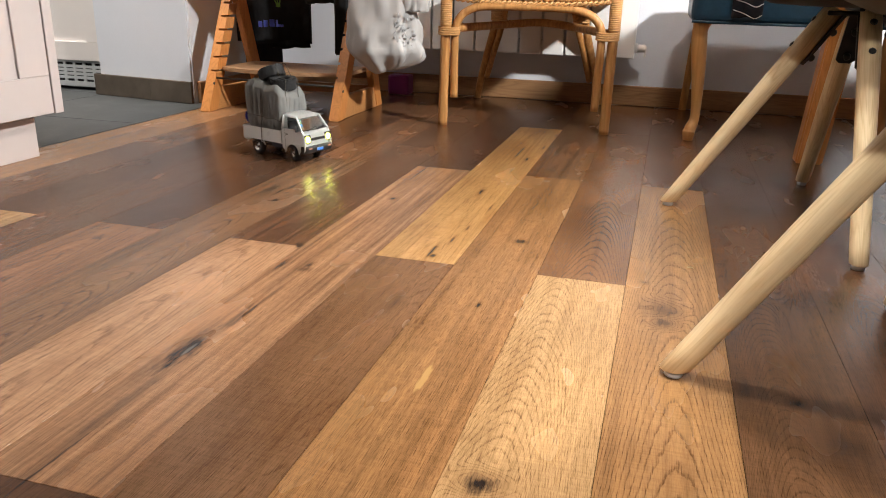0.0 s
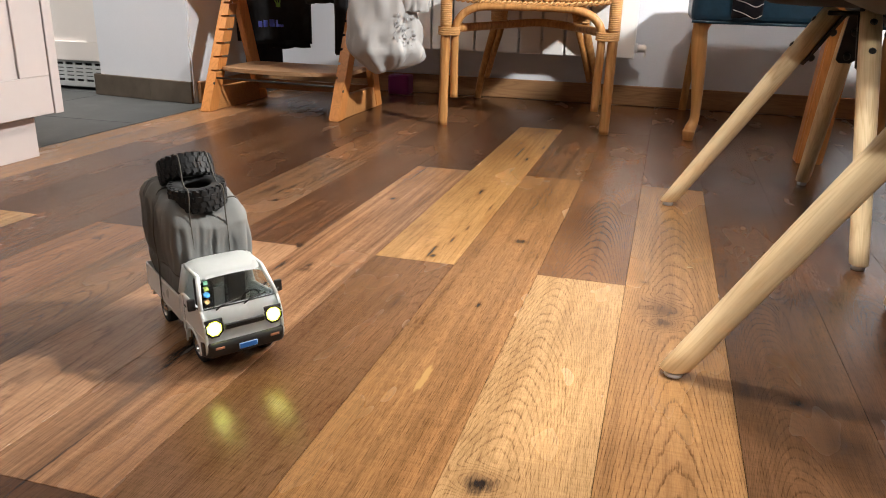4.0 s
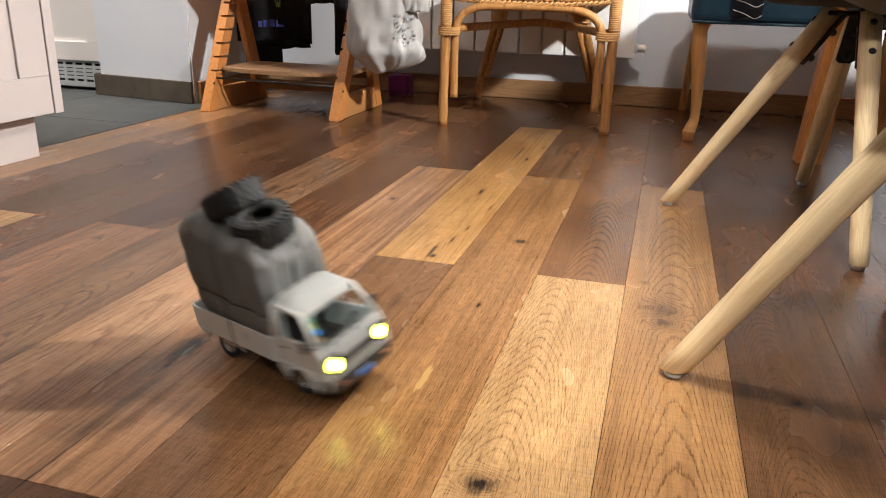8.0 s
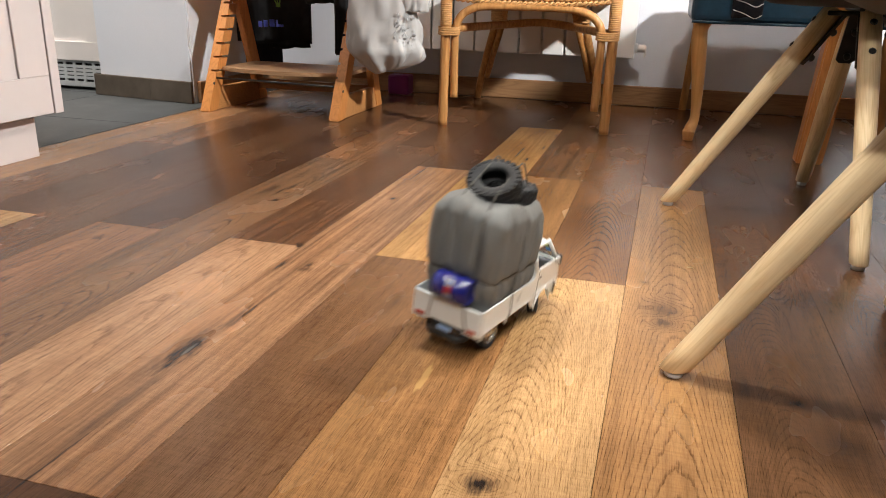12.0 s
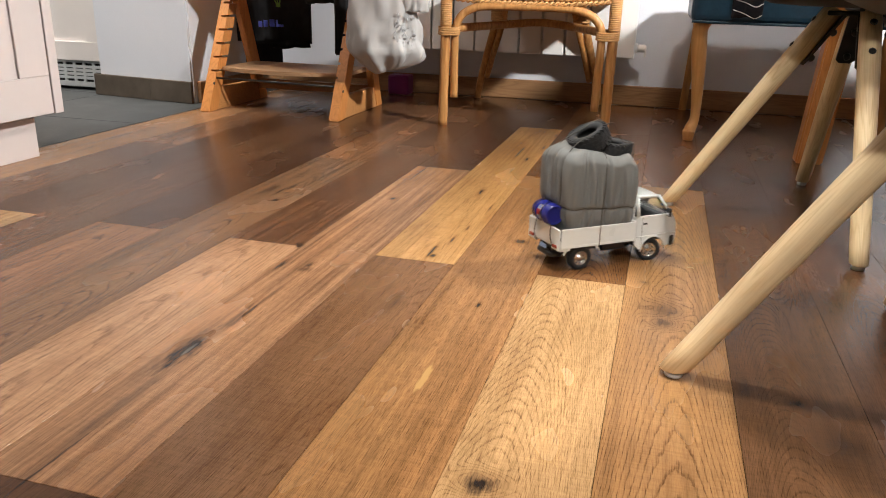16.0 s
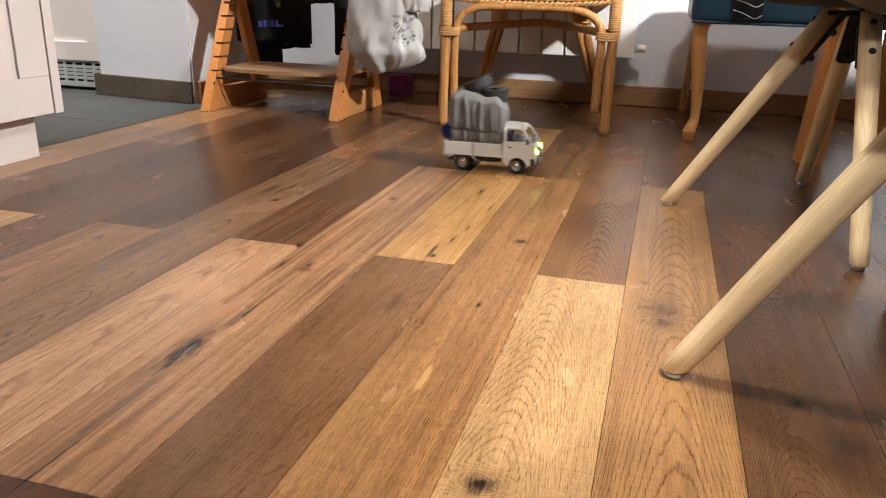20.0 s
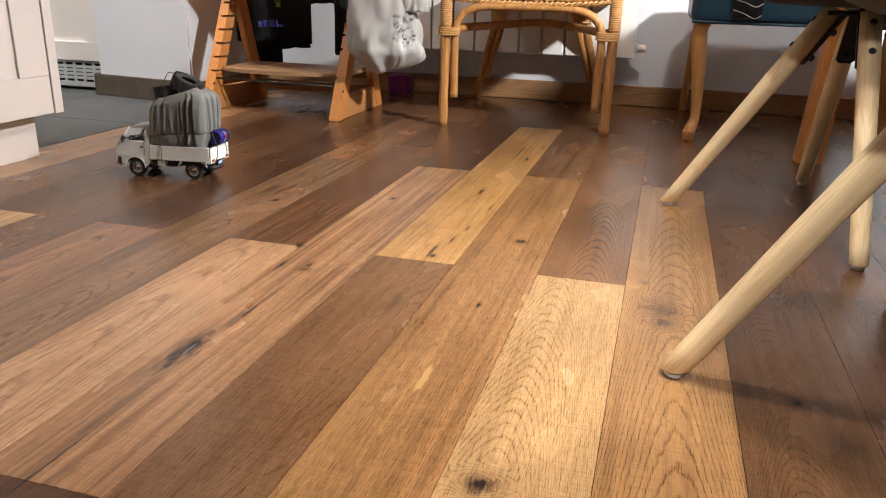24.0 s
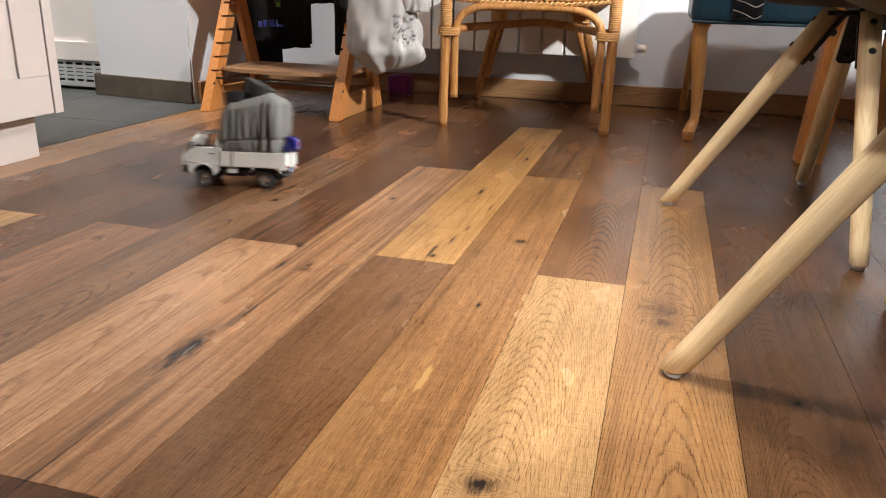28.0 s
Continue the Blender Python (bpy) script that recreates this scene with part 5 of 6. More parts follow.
def truck_bed(truck):
    half, back, front, low, high = 0.0437, -0.1045, 0.0262, 0.0360, 0.0665
    bm = BM()
    box(bm, (back + 0.002, -half + 0.002, low), (front, half - 0.002, low + 0.0030), 0.0005, 1)
    bed = part("cargo_bed", bm, TOY_WHITE, truck, "cream plastic drop-side cargo bed")
    for s in (1, -1):
        bm = BM()
        box(bm, (back + 0.0022, s * half - 0.0011, low + 0.001), (front, s * half + 0.0011, high), 0.0006, 1)
        for z, w in ((low + 0.0030, 0.0018), (high - 0.0022, 0.0022)):
            box(bm, (back + 0.003, s * half + s * 0.0004 - 0.0010, z - w), (front - 0.001, s * half + s * 0.0004 + 0.0010, z + w), 0.0005, 1)
        part("side_board", bm, TOY_WHITE, bed)
        for x in (-0.0400, -0.0880):
            bm = BM()
            lean = 0.007 if x > -0.06 else -0.007
            tube(bm, [(x, s * (half - 0.003), low + 0.001), (x + lean, s * (half - 0.003), low - 0.0095)], 0.0017, 6)
            part("fender_stay", bm, TOY_WHITE, bed)
        for x in (-0.0950, -0.0400):
            bm = BM()
            box(bm, (x - 0.002, s * half - 0.0005, low - 0.004), (x + 0.002, s * half + 0.0016, low + 0.004), 0.0005, 1)
            part("latch", bm, TOY_WHITE, bed)
    bm = BM()
    box(bm, (front - 0.003, -half, low), (front, half, high + 0.001), 0.0005, 1)
    part("headboard", bm, TOY_WHITE, bed)
    bm = BM()
    box(bm, (back - 0.0011, -half + 0.0002, low + 0.002), (back + 0.0011, half - 0.0002, high - 0.0005), 0.0006, 1)
    box(bm, (back - 0.0018, -half + 0.001, high - 0.0035), (back + 0.0002, half - 0.001, high - 0.0008), 0.0005, 1)
    part("tailgate", bm, TOY_WHITE, bed)
    for y in (0.0330, -0.0330):
        bm = BM()
        box(bm, (back - 0.0012, y - 0.0098, low - 0.0020), (back + 0.004, y + 0.0098, low + 0.0085), 0.0010, 2)
        box(bm, (back + 0.002, y - 0.0098, low - 0.0035), (back + 0.020, y + 0.0098, low + 0.0005), 0.0010, 2)
        part("lamp_box", bm, TOY_WHITE, bed)
        bm = BM()
        box(bm, (back - 0.0026, y - 0.0058, low + 0.0008), (back - 0.0010, y + 0.0058, low + 0.0060), 0.0006, 1)
        part("tail_light", bm, RED_LENS, bed, "red tail light")
    bm = BM()
    box(bm, (back - 0.0016, -0.0085, 0.0282), (back - 0.0002, 0.0085, 0.0345), 0.0004, 1)
    part("rear_plate", bm, PLATE_PALE, bed, "pale blue plate")
    bm = BM()
    tube(bm, [(-0.088, 0.0215, 0.0225), (-0.097, 0.0205, 0.0215), (-0.1005, 0.0160, 0.0212), (-0.1010, 0.0, 0.0212), (-0.1005, -0.0160, 0.0212), (-0.097, -0.0205, 0.0215), (-0.088, -0.0215, 0.0225)], 0.0042, 10)
    part("rear_bumper", bm, TOY_BLACK, bed, "black tube bumper")
    bm = BM()
    box(bm, (-0.0060, half - 0.012, 0.0240), (0.0120, half - 0.0010, 0.0355), 0.0010, 2)
    part("tool_box", bm, TOY_WHITE, bed, "cream side locker")
    return bed


def load_top(x, y):
    """Height of the covered load: a steep front slope, a dent under the tyre, a hump at the rear."""
    z = 0.1635 + 0.19 * (0.008 - min(x, 0.008)) - 0.75 * max(0, x - 0.008) - 0.35 * max(0, -0.070 - x)
    z += 0.009 * math.exp(-((x - 0.010) / 0.020) ** 2) * min(1.0, max(0.0, -y / 0.03)) + 0.004 * math.exp(-((x + 0.055) / 0.022) ** 2 - ((y - 0.016) / 0.016) ** 2)
    z -= 0.0050 * (abs(y) / 0.044) ** 4
    z -= 0.011 * math.exp(-((x + 0.002) / 0.027) ** 2 - (y / 0.027) ** 2)
    return z + 0.0022 * noise.noise(Vector((x * 45, y * 45, 5.0)))


LOAD_X, LOAD_HX, LOAD_HY, LOAD_R = -0.0320, 0.0550, 0.0408, 0.0100
CINCH = 0.43


def load_folds():
    """Hanging folds of the canvas: place round the outline, lean, width, depth, from and to height, all in metres or shares."""
    rnd = random.Random(14)
    made = []
    round_it = 4 * (LOAD_HX + LOAD_HY)
    for k in range(26):
        made.append((round_it * (k + rnd.uniform(-0.3, 0.3)) / 26, rnd.uniform(-0.012, 0.012), rnd.uniform(0.0022, 0.0055), rnd.uniform(0.0014, 0.0044), CINCH - 0.02, rnd.uniform(0.86, 1.10)))
    for k in range(20):
        made.append((round_it * (k + rnd.uniform(-0.35, 0.35)) / 20, rnd.uniform(-0.014, 0.014), rnd.uniform(0.0022, 0.0050), rnd.uniform(0.0010, 0.0030), -0.05, CINCH + 0.02))
    # the gathered corners at the rear, and the deep fold before them
    for u, depth in ((0.078, 0.0062), (0.094, 0.0048), (0.129, 0.0055), (0.152, 0.0060), (0.171, 0.0045), (0.214, 0.0050), (0.250, 0.0046)):
        made.append((u, rnd.uniform(-0.006, 0.006), 0.0042, depth, -0.05, 1.06))
    return made


LOAD_FOLDS = load_folds()


def load_ring(t, s):
    """A point of the load's side: t round it (0 to 1) by length from its front left corner, s from the bed (0) to the shoulder (1)."""
    legs = [(2 * LOAD_HX, (1, 1), (-1, 1), (0, 1)), (2 * LOAD_HY, (-1, 1), (-1, -1), (-1, 0)), (2 * LOAD_HX, (-1, -1), (1, -1), (0, -1)), (2 * LOAD_HY, (1, -1), (1, 1), (1, 0))]
    around = sum(q[0] for q in legs)
    u = (t % 1.0) * around
    at = u
    for long, a, b, out in legs:
        if at <= long:
            break
        at -= long
    f = at / long
    x, y = LOAD_HX * (a[0] + (b[0] - a[0]) * f), LOAD_HY * (a[1] + (b[1] - a[1]) * f)
    # rounded corners
    cx, cy = max(-LOAD_HX + LOAD_R, min(LOAD_HX - LOAD_R, x)), max(-LOAD_HY + LOAD_R, min(LOAD_HY - LOAD_R, y))
    n = Vector((x - cx, y - cy))
    if n.length > 1e-9:
        n.normalize()
        if x != cx and y != cy:
            x, y = cx + n.x * LOAD_R, cy + n.y * LOAD_R
    else:
        n = Vector(out)
    up, low = max(0.0, (s - CINCH) / (1 - CINCH)), max(0.0, (CINCH - s) / CINCH)
    swell = 0.0030 * max(0.0, min(1.0, (s - 0.20) / 0.10)) + (0.0014 * math.sin(math.pi * min(1.0, 0.10 + up * 0.86)) if s >= CINCH else 0.0)
    if s > 0.95:
        swell -= 0.0030 * ((s - 0.95) / 0.05) ** 2
    rear = 0.0050 * max(0.0, min(1.0, (s - 0.22) / 0.3)) * max(0.0, -n.x)
    push = swell + rear - 0.0019 * math.exp(-((s - CINCH) / 0.016) ** 2)
    for u0, lean, wide, depth, s0, s1 in LOAD_FOLDS:
        d = u - (u0 + lean * (s - CINCH))
        d -= around * round(d / around)
        if abs(d) > 5 * wide or not s0 < s < s1:
            continue
        live = min(1.0, (s - s0) / 0.12, (s1 - s) / 0.16)
        live *= (1.0 - 0.8 * math.exp(-((s - CINCH) / 0.03) ** 2)) * min(1.0, max(0.0, (s - 0.19) / 0.08))
        live *= 1.0 - 0.65 * max(0.0, n.x)
        push += live * depth * (0.55 * math.exp(-((d - wide * 1.3) / (wide * 0.8)) ** 2) - math.exp(-(d / (wide * 0.6)) ** 2))
    push += 0.0016 * noise.noise(Vector((x * 60, y * 60, s * 5.0)))
    return LOAD_X + x + n.x * push, y + n.y * push


def load_point(t, s, out=0.0):
    x, y = load_ring(t, s)
    top = load_top(x, y) - 0.0065
    r = math.hypot(x - LOAD_X, y)
    return Vector((x + out * (x - LOAD_X) / r, y + out * y / r, 0.0395 + s * (top - 0.0395)))


def truck_load(truck):
    bm = BM()
    cols, sides = 300, 56
    rings = [[bm.verts.new(load_point(i / cols, j / sides)) for i in range(cols)] for j in range(sides + 1)]
    for k in range(1, 13):
        f = 1 - k / 13
        soft = 0.010 * (1 - (1 - k / 13) ** 3)
        ring = []
        for i in range(cols):
            p = load_point(i / cols, 1.0)
            x, y = -0.031 + (p.x + 0.031) * f, p.y * f
            drop = 0.0065 * f ** 14
            w = 0.0035 * noise.noise(Vector((x * 38, y * 38, 1.0))) * min(1, k / 4)
            ring.append(bm.verts.new((x, y, load_top(x, y) - drop + w)))
        rings.append(ring)
    for r0, r1 in zip(rings, rings[1:]):
        for i in range(cols):
            bm.faces.new((r0[i], r0[(i + 1) % cols], r1[(i + 1) % cols], r1[i])).smooth = True
    bm.faces.new(rings[0][::-1])
    bm.faces.new(rings[-1])
    load = part("covered_load", bm, CANVAS, truck, "tall load under grey canvas tied with cord")
    # cord round the middle
    bm = BM()
    tube(bm, [load_point(i / 200, CINCH, 0.0006) for i in range(201)], 0.0008, 6, False)
    part("girth_cord", bm, ROPE, load)
    # cords over the top, from the headboard to under the tailgate
    for y in (0.017, -0.022):
        pts = [(0.0260, y, 0.104), (0.0265, y, 0.128), (0.0240, y, 0.1525), (0.0250, y * 0.95, 0.1790), (0.006, y * 0.9, 0.1835), (-0.009, y * 0.8, 0.2085), (-0.021, y * 0.8, 0.2100), (-0.042, y * 0.8, 0.1995), (-0.078, y * 0.9, 0.1800), (-0.0945, y, 0.1500), (-0.0955, y, 0.105), (-0.1085, y * 1.05, 0.066), (-0.1085, y * 1.25, 0.0425), (-0.1020, y * 1.3, 0.0330)]
        bm = BM()
        tube(bm, curve(pts, 5), 0.0008, 6)
        part("top_cord", bm, ROPE, load)
    for x, s in ((0.004, 1), (-0.034, -1)):
        pts = [(x, s * 0.024, load_top(x, 0.024) + 0.002), (x, s * 0.0385, load_top(x, 0.040) - 0.002), (x - 0.002, s * 0.0465, 0.125), (x - 0.003, s * 0.0448, 0.090), (x - 0.004, s * 0.0456, 0.066), (x - 0.004, s * 0.0460, 0.040), (x - 0.004, s * 0.0425, 0.034)]
        bm = BM()
        tube(bm, curve(pts, 5), 0.0007, 6)
        part("side_cord", bm, ROPE, load)
    return load


def spare_tyre(truck, at, label):
    """A loose knobbly tyre tied on the load."""
    bm = BM()
    R, r, w = 0.0302, 0.0145, 0.0128
    lathe(bm, [(r, -w * 0.72), (r + 0.003, -w * 0.92), (R - 0.006, -w), (R - 0.0022, -w * 0.85), (R, -w * 0.55), (R, w * 0.55), (R - 0.0022, w * 0.85), (R - 0.006, w), (r + 0.003, w * 0.92), (r, w * 0.72), (r + 0.0018, w * 0.5), (R - 0.006, w * 0.6), (R - 0.006, -w * 0.6), (r + 0.0018, -w * 0.5)], None, 48, closed=True)
    tyre = part("spare_tyre", bm, RUBBER, truck, label)
    tyre.matrix_basis = at
    bm = BM()
    for k in range(24):
        a = 360 * k / 24
        for z0, z1, da, tall in ((-w * 0.93, -w * 0.54, 0.0, 0.0003), (w * 0.54, w * 0.93, 7.5, 0.0003), (-w * 0.46, -w * 0.04, 5.5, 0.0007), (w * 0.04, w * 0.46, 12.5, 0.0007)):
            box(bm, (R - 0.0024, -0.0026, z0), (R + tall, 0.0026, z1), 0, 1, pose(0, 0, 0, 0, 0, a + da) @ pose(0, 0, 0, 12 if z0 < 0 else -12, 0, 0))
        for side in (-1, 1):
            box(bm, (R - 0.0052, -0.0017, side * w * 0.96 - 0.0010), (R - 0.0010, 0.0017, side * w * 0.96 + 0.0007), 0, 1, pose(0, 0, 0, 0, 0, a + (7.5 if side > 0 else 0)))
    part("tread", bm, RUBBER, tyre)
    return tyre


def truck_drum(truck):
    bm = BM()
    L, R = 0.0215, 0.0150
    prof = [(0.0105, -L + 0.002), (0.0120, -L), (R - 0.0012, -L), (R, -L + 0.002), (R, -0.0115), (R + 0.0009, -0.0105), (R + 0.0009, -0.0085), (R, -0.0075), (R, 0.0075), (R + 0.0009, 0.0085), (R + 0.0009, 0.0105), (R, 0.0115), (R, L - 0.002), (R - 0.0012, L), (0.0120, L), (0.0105, L - 0.002)]
    lathe(bm, prof, None, 36)
    drum = part("drum", bm, DRUM_BLUE, truck, "glossy blue plastic drum with a white label")
    drum.matrix_basis = pose(-0.1035, -0.004, 0.0830, 90, 0, 0)
    # label: curved patch on the rear of the drum, with unreadable bars
    def patch(name, a0, a1, z0, z1, lift, material, parent):
        bm = BM()
        n = 10
        rows = [[bm.verts.new(((R + lift) * math.cos(a), (R + lift) * math.sin(a), z)) for z in (z0, z1)] for a in (radians(a0 + (a1 - a0) * k / n) for k in range(n + 1))]
        for p, q in zip(rows, rows[1:]):
            bm.faces.new((p[0], q[0], q[1], p[1]))
        bmesh.ops.solidify(bm, geom=list(bm.faces), thickness=0.0003)
        return part(name, bm, material, parent)
    label = patch("label", 130, 215, -0.0045, 0.0045, 0.0006, LABEL_WHITE, drum)
    patch("label_band", 158, 188, -0.0046, 0.0046, 0.0009, LABEL_RED, drum)
    for a in (138, 147, 196, 206):
        patch("label_bar", a, a + 4, -0.0032, 0.0030, 0.0009, PLATE_BLUE, drum)
    return drum


def toy_truck():
    truck = thing("toy_truck", "cream toy pickup with lit headlights and a tied canvas load", "toy truck")
    TRUCK["truck"] = truck
    truck_chassis(truck)
    TRUCK["leaning"] = [(truck_cab(truck), Matrix()), (truck_bed(truck), Matrix()), (truck_load(truck), Matrix())]
    flat = pose(-0.0020, -0.0030, 0.1695, 3, 4, 0)
    leaning = pose(-0.0410, -0.0015, 0.1870, -2, -28, 0)
    for at, label in ((flat, "worn black knobbly tyre lying on the load"), (leaning, "worn black knobbly tyre propped on another tyre")):
        TRUCK["leaning"].append((spare_tyre(truck, at, label), at))
    drum = truck_drum(truck)
    TRUCK["leaning"].append((drum, drum.matrix_basis.copy()))
    TRUCK["wheels"] = [(truck_wheel(truck, x, s * 0.0385, x > 0), x, s) for x in (AXLE_F, AXLE_R) for s in (1, -1)]


room()
downlight_fittings()
base_cabinet()
tall_cupboard()
radiator()
wicker_chair()
high_chair()
hanging_things()
teal_chair()
shell_chair(0.316, 1.503, 45 - 43.5 - 1.5 + 180)
shell_chair(0.326, 0.780, 0)
dining_table()
pendant_lamp()
floor_splinter()
toy_truck()
plank_floor()


